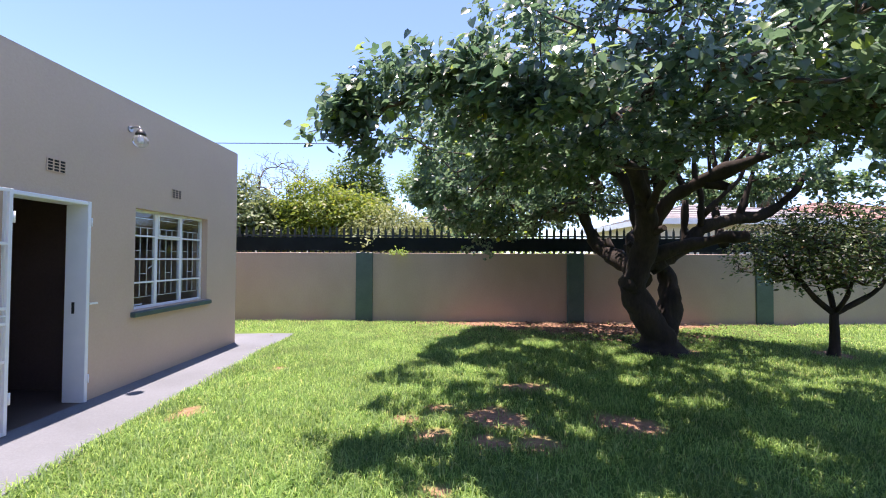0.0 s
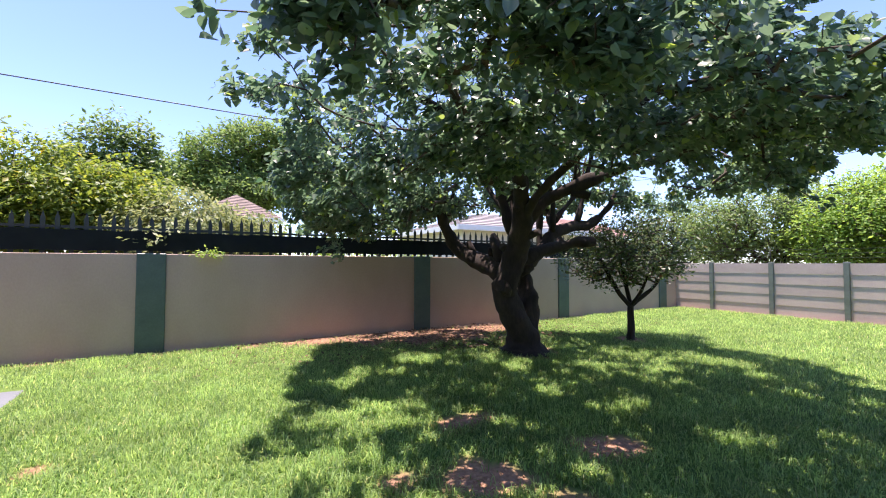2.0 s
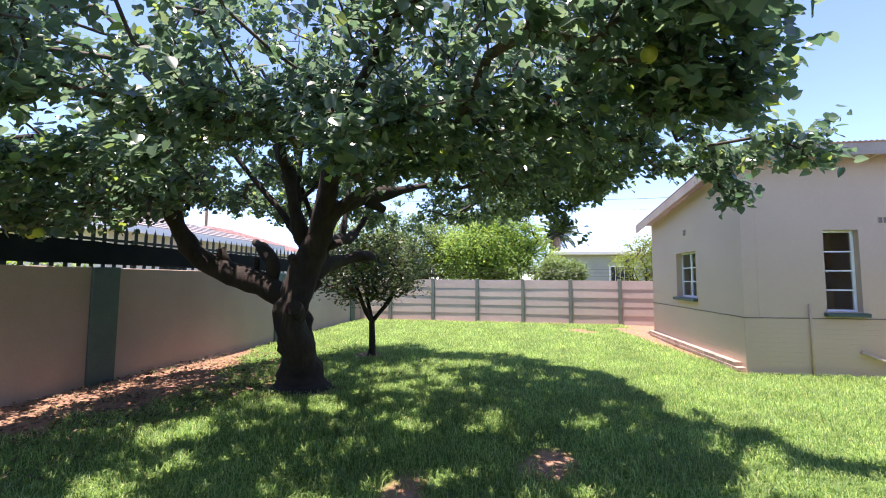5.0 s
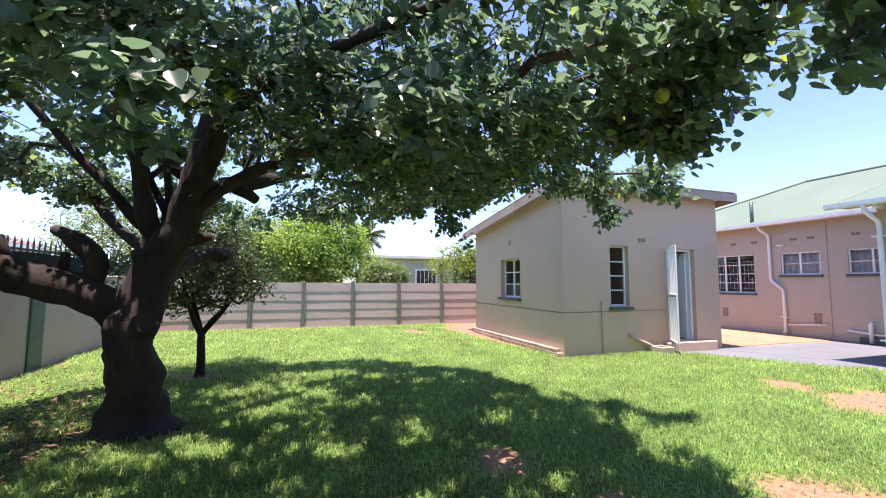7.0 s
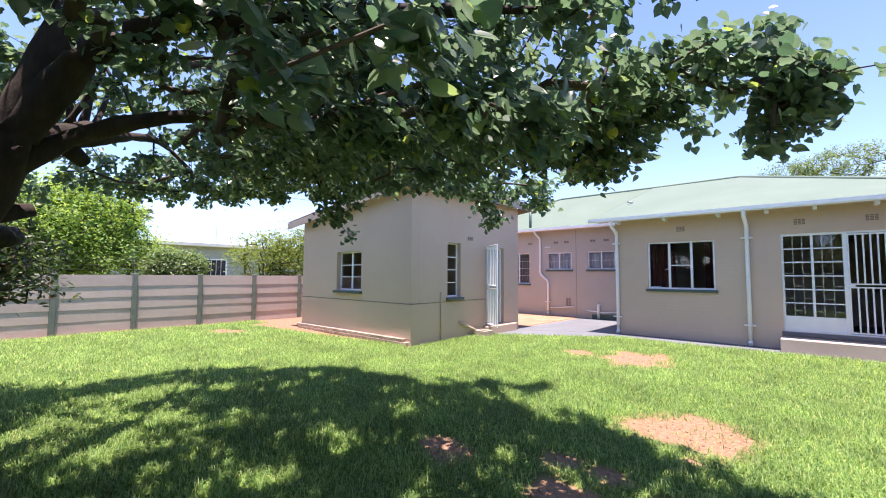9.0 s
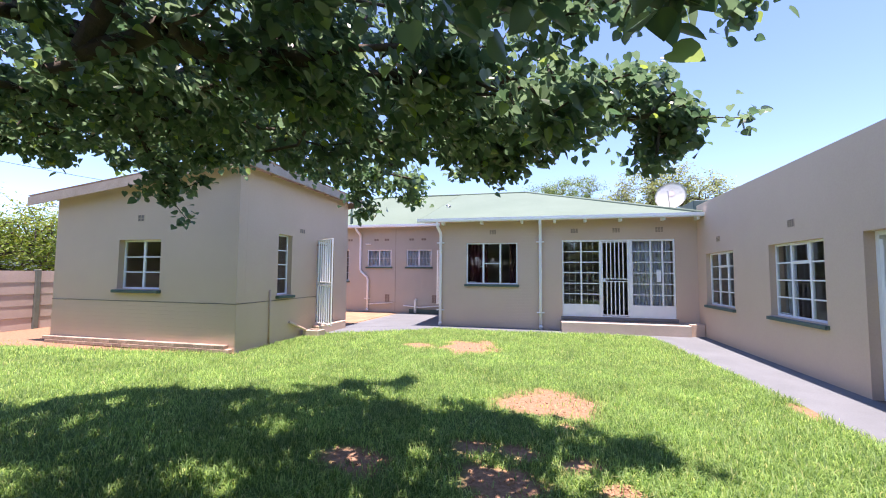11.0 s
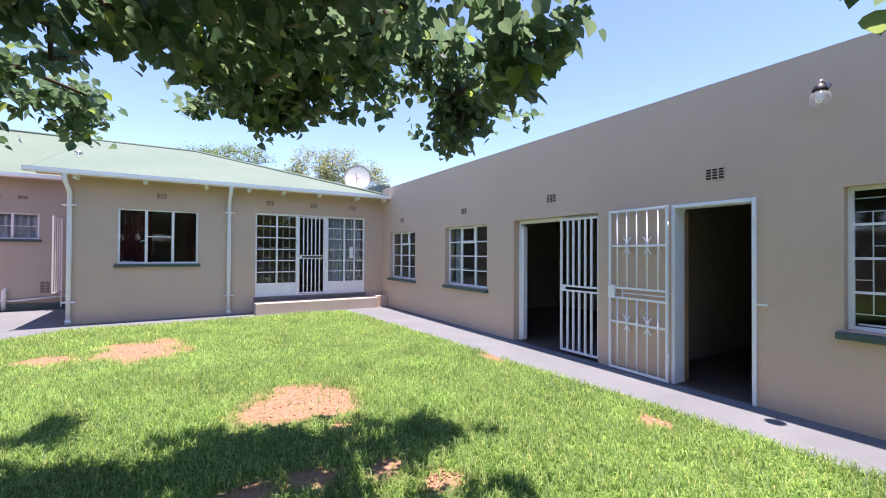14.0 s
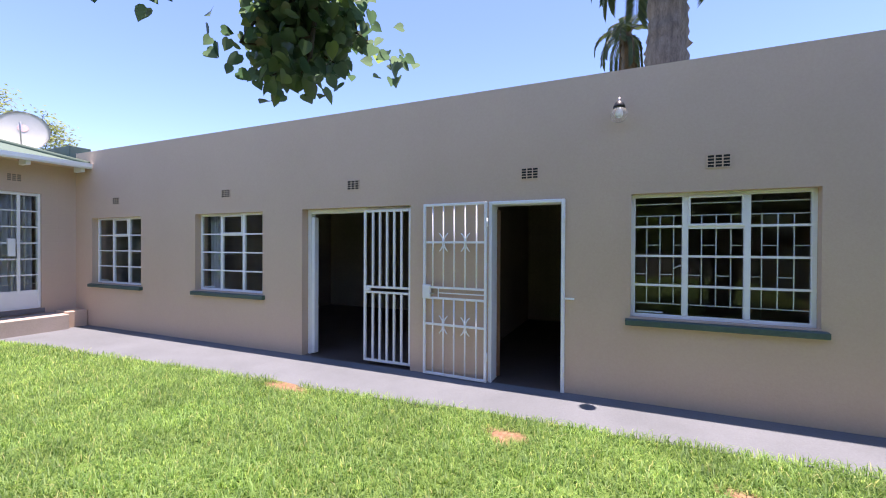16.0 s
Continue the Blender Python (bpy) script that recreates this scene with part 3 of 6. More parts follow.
GLOBE.node_tree.nodes["Principled BSDF"].inputs["Transmission Weight"].default_value = 0.88
GLOBE.node_tree.nodes["Principled BSDF"].inputs["IOR"].default_value = 1.25
part("globe", bm, GLOBE, lamp, "clear glass globe")
bm = tube(bmesh.new(), [(0.13, 0, 0.05), (0.13, 0, 0.03), (0.13, 0, 0.01), (0.13, 0, -0.015), (0.13, 0, -0.035), (0.13, 0, -0.042)], [0.012, 0.014, 0.026, 0.03, 0.02, 0.004], 12)
part("bulb", bm, WHITE, lamp, "white light bulb")
part("base_plate", rod(bmesh.new(), (0, 0, 0.13), (0.015, 0, 0.13), 0.04, 0.035, 12), METAL, lamp)

# ---- main house ----
south = lambda u, d, z: Vector((u, -5.18 - d, z))
HOUSE_HOLES = [(0.9, 2.42, 1.25, 2.47), (-3.27, -0.35, 0.38, 2.53)]
setting("wall_house_front", wall_mesh(W, 3.25, -0.3, 3.12, HOUSE_HOLES, south, 0.23), BRICKPAINT, "taupe painted front wall of the main house", "wall")
setting("wall_house_side", wall_mesh(-8.54, -5.413, -0.3, 3.3, [], lambda u, d, z: Vector((3.25 - d, u, z)), 0.23), PAINT, "taupe painted side wall of the house recess", "wall")
BACK_HOLES = [(6.1, 7.14, 1.83, 2.5), (4.43, 5.46, 1.83, 2.5), (7.95, 9.5, 1.25, 2.52)]
setting("wall_house_recess", wall_mesh(3.255, 13.0, -0.3, 3.42, BACK_HOLES, lambda u, d, z: Vector((u, -8.54 - d, z)), 0.23), RECESS_PAINT, "painted recessed wall of the main house, its colour toned for tile bounce", "wall")
setting("wall_house_rear", boxes((-3.8, 13.0, -16.2, -16.0, -0.3, 3.1)), PAINT, "painted rear wall of the house", "wall")
setting("wall_house_west", boxes((W - 0.2, W - 0.002, -16.0, -5.42, -0.3, 3.1)), PAINT, "painted west wall of the house", "wall")
setting("wall_house_east", boxes((12.8, 13.0, -16.0, -8.78, -0.3, 3.4)), PAINT, "painted east wall of the house", "wall")
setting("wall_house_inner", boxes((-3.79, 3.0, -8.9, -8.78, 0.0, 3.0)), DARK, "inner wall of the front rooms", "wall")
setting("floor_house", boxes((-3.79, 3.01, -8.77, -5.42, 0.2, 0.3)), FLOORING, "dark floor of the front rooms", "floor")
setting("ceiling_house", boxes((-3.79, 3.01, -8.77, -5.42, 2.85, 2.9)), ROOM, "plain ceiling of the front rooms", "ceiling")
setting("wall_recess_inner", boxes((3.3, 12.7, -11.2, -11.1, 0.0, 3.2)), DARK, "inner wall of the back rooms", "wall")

steel_window("window_4", on_house(1.66, 1.25), 1.52, 1.22, (1, 1.05, 0.98), (1, 2, 1), "white framed window of three panes with a dark red curtain", 0.04)
steel_window("window_5", on_house(6.62, 1.83, -8.54), 1.04, 0.67, (1, 1), (2, 2), "small white window of four panes with pale curtains", 0.03)
steel_window("window_6", on_house(4.945, 1.83, -8.54), 1.03, 0.67, (1, 1), (2, 2), "small white window of four panes with pale curtains", 0.03)
steel_window("window_7", on_house(8.725, 1.25, -8.54), 1.55, 1.27, (1, 1, 1), (4, 4, 4), "white steel window with many small panes and bars", 0.06, bars=brick_bars)


def curtain(m, width, height, material, label, folds=7, category="curtain"):
    bm = bmesh.new()
    n = folds * 6
    rows = [[bm.verts.new((width * i / n, 0.03 * math.sin(i * math.tau / 6) + 0.01 * math.sin(i * 1.7 + k), height * k / 4)) for i in range(n + 1)] for k in range(5)]
    for a, b in zip(rows, rows[1:]):
        for i in range(n):
            bm.faces.new((a[i], a[i + 1], b[i + 1], b[i])).smooth = True
    bmesh.ops.solidify(bm, geom=bm.faces[:], thickness=0.004)
    ob = part("curtain", bm, material)
    ob.matrix_basis = m
    return tagged(ob, label, category)


curtain(on_house(2.42, 1.2) @ pose(0, 0.262, 0), 0.62, 1.35, CURTAIN, "dark red curtain hanging inside the front window")
curtain(on_house(1.15, 1.2) @ pose(0, 0.262, 0), 0.3, 1.35, CURTAIN, "dark red curtain drawn to the window's side")
for cx in (6.62, 4.945):
    curtain(on_house(cx + 0.5, 1.845, -8.54) @ pose(0, 0.112, 0), 0.98, 0.63, NET, "pale grey curtain behind the small window")
curtain(on_house(-2.22, 0.7) @ pose(0, 0.17, 0), 0.98, 1.78, NET, "pale grey net curtain behind the glazed door panel", 9)
curtain(on_west(-1.6, 0.8) @ pose(0, 0.262, 0), 0.3, 1.35, NET, "pale curtain drawn aside in the window", 4)
curtain(on_west(-0.4, 0.8) @ pose(0, 0.262, 0), 0.28, 1.35, NET, "pale curtain drawn aside in the window", 4)

# french door unit: glazed panel, barred gate, glazed panel with an open leaf
unit = thing("door_3", "white glazed door unit with a barred gate in its middle, above the step", "door", on_house(-1.81, 0.38), kind="structure")
part("door_frame", boxes((-1.46, -1.42, 0.03, 0.09, 0, 2.15), (1.42, 1.46, 0.03, 0.09, 0, 2.15), (-1.42, 1.42, 0.03, 0.09, 2.11, 2.15), (-1.42, 1.42, 0.03, 0.09, 0, 0.03), (-0.46, -0.40, 0.025, 0.09, 0.03, 2.11), (0.30, 0.40, 0.025, 0.09, 0.03, 2.11), bevel=0.004), WHITE, unit)
for x0, x1, bars in ((-1.42, -0.46, (0.5,)), (0.40, 1.42, (0.45, 0.74))):
    part("kick_panel", boxes((x0, x1, 0.04, 0.07, 0.03, 0.33), bevel=0.004), WHITE, unit, "white bottom panel")
    for j in range(7):
        z = 0.33 + 1.78 * j / 6
        part("glazing_bar", boxes((x0, x1, 0.045, 0.075, z - 0.012, z + 0.012)), WHITE, unit)
    for k in bars:
        x = x0 + (x1 - x0) * k
        part("mullion", boxes((x - 0.022, x + 0.022, 0.04, 0.08, 0.33, 2.11)), WHITE, unit)
    edges = [x0, *[x0 + (x1 - x0) * k for k in bars], x1]
    for a, b in zip(edges, edges[1:]):
        for j in range(6):
            bm = boxes((a, b, 0.058, 0.061, 0.33 + 1.78 * j / 6, 0.33 + 1.78 * (j + 1) / 6))
            bmesh.ops.rotate(bm, cent=((a + b) / 2, 0.06, 1.2), matrix=Matrix.Rotation(radians(random.uniform(-0.3, 0.3)), 3, "Z"), verts=bm.verts[:])
            part("pane", bm, GLASS, unit, "clear glass pane").visible_shadow = False
    bm = bmesh.new()
    n = 6
    for i in range(n + 1):
        x = x0 + (x1 - x0) * i / n
        box(bm, x - 0.008, x + 0.008, 0.085, 0.095, 0.33, 2.1)
    for j in range(6):
        z = 0.45 + 0.27 * j
        for i in range(n):
            if (i + j) % 2:
                box(bm, x0 + (x1 - x0) * i / n, x0 + (x1 - x0) * (i + 1) / n, 0.085, 0.095, z, z + 0.013)
    part("burglar_bars", bm, CREAM, unit, "thin cream burglar bars behind the glass")
part("lock_box", boxes((1.0, 1.1, 0.0, 0.05, 0.98, 1.3), bevel=0.005), WHITE, unit)
gate_c = bar_gate(on_house(-1.41, 0.42) @ pose(0, 0.05, 0), 0.7, 2.06, 5, "white barred security gate in the middle of the door unit")
part("threshold", boxes((-1.5, 1.5, -0.03, 0.03, -0.09, -0.004), bevel=0.004), surface("grey_threshold", (0.16, 0.15, 0.15), (0.22, 0.2, 0.2)), unit)

# step before the doors
step = part("door_step", boxes((-3.45, -0.3, -5.17, -4.62, -0.03, 0.27), bevel=0.012), surface("pale_pink_step_paint", (0.42, 0.34, 0.29), (0.52, 0.43, 0.37), 0.8, 1.5, 50, 0.2))
tagged(step, "painted concrete step before the glazed doors", "step")
kerb = part("door_step", boxes((-3.8, -3.455, -5.17, -4.75, -0.03, 0.3), bevel=0.012), PAINT)
tagged(kerb, "small painted concrete block beside the step", "step")

for x in (-0.69, -1.8, -2.89, 1.62):
    air_brick(on_house(x, 2.72), 3, 4, 0.2, 0.13)
for x in (4.75, 5.25, 6.3, 6.75, 7.9, 8.6):
    air_brick(on_house(x, 2.86, -8.54), 2, 1, 0.2, 0.09, RECESS_PAINT)
for x in (4.3, 6.25, 9.0):
    air_brick(on_house(x, 0.42, -8.54), 2, 4, 0.2, 0.3, RECESS_PAINT)


# ---- the house roof: corrugated sheets over hips ----
def roof_plane(corners, pitch_dir, name, label):
    """A corrugated sheet over a flat outline; waves run down pitch_dir."""
    c = [Vector(p) for p in corners]
    n = (c[1] - c[0]).cross(c[2] - c[0]).normalized()
    if n.z < 0:
        n = -n
    along = Vector(pitch_dir)
    along = (along - n * along.dot(n)).normalized()
    side = n.cross(along)
    bm = bmesh.new()
    vs = [bm.verts.new(p) for p in c]
    bm.faces.new(vs)
    smin, smax = min(p.dot(side) for p in c), max(p.dot(side) for p in c)
    k = smin + 0.038
    i = 0
    while k < smax:
        geom = bm.verts[:] + bm.edges[:] + bm.faces[:]
        bmesh.ops.bisect_plane(bm, geom=geom, plane_co=side * k, plane_no=side)
        k += 0.076
        i += 1
    for v in bm.verts:
        v.co += n * 0.009 * math.cos((v.co.dot(side) - smin) / 0.076 * math.pi)
    bmesh.ops.solidify(bm, geom=bm.faces[:], thickness=0.004)
    return setting(name, bm, ROOF, label, "roof")


RIDGE = 5.06
roof_plane([(-3.79, -4.68, 3.14), (3.75, -4.68, 3.14), (3.75, -10.8, RIDGE), (0.9, -10.8, RIDGE)], (0, -1, 0.3), "roof_house_front", "pale green corrugated roof slope of the house front")
roof_plane([(3.754, -8.02, 3.44), (13.3, -8.02, 3.44), (7.6, -10.8, RIDGE), (3.754, -10.8, RIDGE)], (0, -1, 0.5), "roof_house_recess", "pale green corrugated roof slope over the recess")
roof_plane([(0.9, -10.8, RIDGE), (7.6, -10.8, RIDGE), (13.3, -16.6, 3.2), (-4.2, -16.6, 3.2)], (0, 1, 0.3), "roof_house_rear", "pale green corrugated rear roof slope")
bm = bmesh.new()
for tri in (((-3.79, -4.68, 3.14), (0.9, -10.8, RIDGE), (-4.2, -16.6, 3.2)), ((13.3, -8.02, 3.44), (7.6, -10.8, RIDGE), (13.3, -16.6, 3.2)), ((3.75, -4.68, 3.14), (3.75, -10.8, RIDGE), (3.75, -8.02, 3.44))):
    bm.faces.new([bm.verts.new(p) for p in tri])
setting("roof_house_hips", bm, ROOF, "pale green hip ends of the house roof", "roof")
bm = bmesh.new()
for a, b in (((0.9, -10.8, RIDGE + 0.01), (7.6, -10.8, RIDGE + 0.01)), ((-3.79, -4.68, 3.15), (0.9, -10.8, RIDGE + 0.01)), ((13.3, -8.02, 3.45), (7.6, -10.8, RIDGE + 0.01))):
    rod(bm, a, b, 0.05, 0.05, 8)
setting("roof_ridge_caps", bm, ROOF, "pale green ridge capping of the house roof", "roof")
setting("eaves_board", boxes((-3.8, 3.7, -5.17, -4.7, 3.09, 3.118)), PAINT, "painted board under the eaves", "eaves")
setting("eaves_board_2", boxes((3.76, 13.2, -8.53, -8.05, 3.38, 3.41)), RECESS_PAINT, "painted board under the recess eaves", "eaves")


def gutter(x0, x1, y, z, label):
    bm = bmesh.new()
    prof = [(-0.055, 0.05), (-0.05, -0.02), (-0.03, -0.05), (0.03, -0.05), (0.05, -0.02), (0.055, 0.05), (0.046, 0.05), (0.042, -0.015), (0.025, -0.042), (-0.025, -0.042), (-0.042, -0.015), (-0.046, 0.05)]
    a = [bm.verts.new((x0, y + p, z + q)) for p, q in prof]
    b = [bm.verts.new((x1, y + p, z + q)) for p, q in prof]
    n = len(prof)
    for i in range(n):
        bm.faces.new((a[i], a[(i + 1) % n], b[(i + 1) % n], b[i]))
    bm.faces.new(a)
    bm.faces.new(b[::-1])
    return tagged(part("gutter", bm, WHITE), label, "gutter")


gutter(-3.8, 3.8, -4.63, 3.1, "white roof gutter along the house front")
gutter(3.82, 13.2, -7.97, 3.4, "white roof gutter over the recess")
me = mesh_of("rafter_end", boxes((-0.035, 0.035, -0.25, 0.0, -0.05, 0.05), bevel=0.006), WHITE)
for x in (-3.7, -2.9, -1.85, -0.95, -0.15, 0.75, 1.9, 3.05):
    r = shared("rafter_end", me, None, pose(x, -4.7, 3.035))
    tagged(r, "white painted rafter end under the gutter", "rafter", "rafter ends")


def downpipe(pts, label):
    d = thing("downpipe", label, "pipe", pose(*pts[-1]))
    o = Vector(pts[-1])
    part("pipe", tube(bmesh.new(), [Vector(p) - o for p in pts], [0.043] * len(pts), 12), WHITE, d)
    top = [Vector(p) - o for p in pts]
    for z in (top[0].z * 0.12 + 0.05, top[0].z * 0.8):
        part("bracket", boxes((-0.11, 0.11, -0.05, 0.055, z, z + 0.03), bevel=0.003), WHITE, d)
    part("shoe", tube(bmesh.new(), [(0, 0, 0.06), (0, 0.02, 0.02), (0, 0.06, -0.01)], [0.05, 0.05, 0.05], 12), WHITE, d)
    return d


for x in (3.2, 0.25):
    downpipe([(x, -4.63, 3.07), (x, -4.72, 2.93), (x, -5.08, 2.78), (x, -5.12, 2.7), (x, -5.12, 1.5), (x, -5.12, 0.03)], "white round downpipe on the house front")
downpipe([(7.42, -7.97, 3.38), (7.42, -8.1, 3.25), (7.42, -8.45, 3.1), (7.42, -8.48, 2.9), (7.42, -8.48, 1.72), (7.38, -8.48, 1.62), (7.12, -8.48, 1.4), (7.08, -8.48, 1.3), (7.08, -8.48, 0.08)], "white downpipe with a sideways bend on the recess wall")
waste = thing("waste_pipe", "white plastic waste pipes along the recess wall", "pipe", pose(0, -8.48, 0))
part("pipe", tube(bmesh.new(), [(7.0, 0, 0.32), (6.0, 0, 0.4)], [0.022] * 2, 8), WHITE, waste)
part("pipe", tube(bmesh.new(), [(5.55, 0, 0.3), (4.9, 0, 0.24), (3.5, 0, 0.36)], [0.024] * 3, 8), WHITE, waste)
part("pipe", tube(bmesh.new(), [(5.05, 0.02, 0.02), (5.05, 0.02, 0.5), (5.0, 0.02, 0.56)], [0.05] * 3, 10), WHITE, waste)
setting("plinth_recess", boxes((3.26, 5.3, -8.53, -8.46, -0.02, 0.16)), GREEN, "dark painted plinth of the recess wall", "plinth")
stack = part("vent_pipe", tube(bmesh.new(), [(7.7, -8.2, 3.42), (7.7, -8.2, 3.8), (7.7, -8.2, 4.2)], [0.055, 0.055, 0.055], 10), GREEN)
tagged(stack, "dark green vent pipe through the roof", "pipe")
cowl = thing("roof_vent", "small grey roof vent on the green sheets", "vent", pose(3.4, -7.0, 3.86))
part("stem", rod(bmesh.new(), (0, 0, -0.05), (0, 0, 0.06), 0.03), METAL, cowl)
part("cap", rod(bmesh.new(), (-0.08, 0, 0.06), (0.08, 0, 0.1), 0.03), METAL, cowl)

# thin white gate standing open in the recess
side_gate = thing("recess_gate", "narrow white gate standing open in the house recess", "gate", pose(4.0, -8.2, 0.03, 0, 0, 80))
part("gate_frame", boxes((-0.25, -0.22, -0.015, 0.015, 0.4, 2.4), (0.22, 0.25, -0.015, 0.015, 0.4, 2.4), (-0.22, 0.22, -0.015, 0.015, 2.37, 2.4), (-0.22, 0.22, -0.015, 0.015, 0.4, 0.43), (-0.25, -0.22, -0.012, 0.012, 0.0, 0.39)), WHITE, side_gate)
for k in range(3):
    part("bar", boxes((-0.11 + 0.11 * k - 0.007, -0.11 + 0.11 * k + 0.007, -0.007, 0.007, 0.43, 2.37)), WHITE, side_gate)

# satellite dish
dish = thing("satellite_dish", "white satellite dish on a pole at the roof's end", "dish", pose(-3.72, -7.05, 3.4))
bm = bmesh.new()
rings = []
for i in range(7):
    r = 0.45 * i / 6
    rings.append([bm.verts.new((r * math.cos(k * math.tau / 24), r * 1.06 * math.sin(k * math.tau / 24), 0.42 * r * r)) for k in range(24 if i else 1)])
for k in range(24):
    bm.faces.new((rings[0][0], rings[1][k], rings[1][(k + 1) % 24]))
for a, b in zip(rings[1:], rings[2:]):
    for k in range(24):
        bm.faces.new((a[k], b[k], b[(k + 1) % 24], a[(k + 1) % 24])).smooth = True
bmesh.ops.solidify(bm, geom=bm.faces[:], thickness=0.012)
bowl = part("reflector", bm, surface("dish_paint", (0.66, 0.66, 0.64), (0.76, 0.75, 0.73), 0.5), dish, "white dish with a faded red mark")
turn = pose(0, 0, 0.6) @ (Vector((0.42, 0.85, 0.36)).to_track_quat("Z", "Y").to_matrix().to_4x4())
bowl.matrix_basis = turn
mark = part("mark", rod(bmesh.new(), (0.0, 0.1, 0.012), (0.0, 0.1, 0.016), 0.09, 0.09, 14), surface("faded_red", (0.62, 0.4, 0.38), (0.68, 0.5, 0.48)), bowl, "faded red mark")
arm = part("arm", tube(bmesh.new(), [(0.0, -0.42, 0.06), (0.0, -0.2, 0.3), (0.0, -0.02, 0.44)], [0.014, 0.014, 0.02], 8), METAL, bowl)
part("pole", tube(bmesh.new(), [(0, -0.04, -0.2), (0, -0.04, 0.3), (0, -0.02, 0.58)], [0.025] * 3, 8), METAL, dish)
tagged(part("roof_parapet", boxes((-6.4, -4.05, -6.6, -6.4, 3.0, 3.62), (-4.2, -3.83, -6.6, -5.45, 3.0, 3.6), bevel=0.01), GREEN), "dark green roof edge behind the long building", "roof edge")
setting("trim_recess_joint", boxes((5.908, 5.924, -8.537, -8.533, 0.05, 3.37)), surface("grey_brown_joint", (0.25, 0.21, 0.18), (0.32, 0.27, 0.23)), "narrow upright joint in the recess wall", "trim")

# ---- outbuilding ----
OX, OY, OX2, OY2 = 5.83, 0.31, 10.5, -3.95
def out_top(x):
    return 3.62 - 0.115 * (x - OX)


def sloped(bm):
    """Cut the tops of the outbuilding's walls to the slope of its roof."""
    for v in bm.verts:
        if v.co.z > 2.9:
            v.co.z = out_top(v.co.x)
    return bm


setting("wall_outbuilding_west", sloped(wall_mesh(OY2, OY - 0.232, -0.3, 3.6, [(-1.43, -0.92, 1.03, 2.38), (-3.4, -2.52, 0.22, 2.36)], lambda u, d, z: Vector((OX + d, u, z)), 0.23)), PAINT, "taupe painted west wall of the outbuilding", "wall")
setting("wall_outbuilding_north", sloped(wall_mesh(OX, OX2, -0.3, 3.6, [(7.66, 8.74, 1.16, 2.17)], lambda u, d, z: Vector((u, OY - d, z)), 0.23)), PAINT, "taupe painted north wall of the outbuilding", "wall")
setting("wall_outbuilding_south", sloped(wall_mesh(OX, OX2, -0.3, 3.6, [], lambda u, d, z: Vector((u, OY2 - 0.232 + d, z)), 0.23)), PAINT, "painted south wall of the outbuilding", "wall")
setting("wall_outbuilding_east", sloped(wall_mesh(OY2, OY - 0.232, -0.3, 3.6, [], lambda u, d, z: Vector((OX2 - d, u, z)), 0.23)), PAINT, "painted east wall of the outbuilding", "wall")
setting("floor_outbuilding", boxes((OX + 0.235, OX2 - 0.235, OY2, OY - 0.235, 0.0, 0.14)), CONCRETE, "concrete floor of the outbuilding", "floor")
setting("ceiling_outbuilding", boxes((OX + 0.235, OX2 - 0.235, OY2, OY - 0.235, 2.75, 2.8)), DARK, "board ceiling of the outbuilding", "ceiling")

# mono-pitch roof with corrugated sheet, fascia and barge boards
x0, x1, y0, y1 = OX - 0.32, OX2 + 0.45, OY2 - 0.55, OY + 0.3
slope = math.atan(0.115)
bm = bmesh.new()
n = int((y1 - y0) / 0.019)
top = [[bm.verts.new((x, y0 + (y1 - y0) * i / n, out_top(x) + 0.1 + 0.009 * math.cos(i * math.pi / 2))) for i in range(n + 1)] for x in (x0 - 0.03, (x0 + x1) / 2, x1)]
for a, b in zip(top, top[1:]):
    for i in range(n):
        bm.faces.new((a[i], a[i + 1], b[i + 1], b[i]))
bmesh.ops.solidify(bm, geom=bm.faces[:], thickness=0.004)
setting("roof_outbuilding", bm, surface("brown_roof_sheet", (0.22, 0.17, 0.14), (0.34, 0.28, 0.24), 0.6, 2, 30, 0.1), "weathered corrugated mono-pitch roof of the outbuilding", "roof")


def board(pts_low, height, thick, name, label, mat=None):
    """A board along two points of its lower edge."""
    a, b = Vector(pts_low[0]), Vector(pts_low[1])
    d = (b - a).normalized()
    side = d.cross(Vector((0, 0, 1))).normalized() * thick / 2
    bm = bmesh.new()
    up = Vector((0, 0, height))
    vs = [bm.verts.new(p) for p in (a - side, a + side, b + side, b - side, a - side + up, a + side + up, b + side + up, b - side + up)]
    for f in ((3, 2, 1, 0), (4, 5, 6, 7), (0, 1, 5, 4), (1, 2, 6, 5), (2, 3, 7, 6), (3, 0, 4, 7)):
        bm.faces.new([vs[i] for i in f])
    return setting(name, bm, mat or ROOF_BROWN, label, "fascia")


def rt(x):
    return out_top(x) - 0.115


board([(x0, y0, rt(x0)), (x0, y1, rt(x0))], 0.19, 0.025, "trim_fascia_west", "weathered pinkish-brown fascia board")
board([(x0 + 0.014, y1 - 0.013, rt(x0)), (x1, y1 - 0.013, rt(x1))], 0.19, 0.025, "trim_barge_north", "weathered pinkish-brown barge board")
board([(x0 + 0.014, y0 + 0.013, rt(x0)), (x1, y0 + 0.013, rt(x1))], 0.19, 0.025, "trim_barge_south", "weathered barge board")
me = mesh_of("rafter_tip", boxes((-0.3, 0.0, -0.03, 0.03, -0.1, 0.0)), PAINT)
for y in (-0.6, -1.7, -2.8, -3.8):
    r = shared("rafter_tip", me, None, pose(OX - 0.002, y, out_top(OX) + 0.06, 0, math.degrees(slope), 0))
    tagged(r, "painted rafter tip under the outbuilding roof", "rafter", "outbuilding rafters")

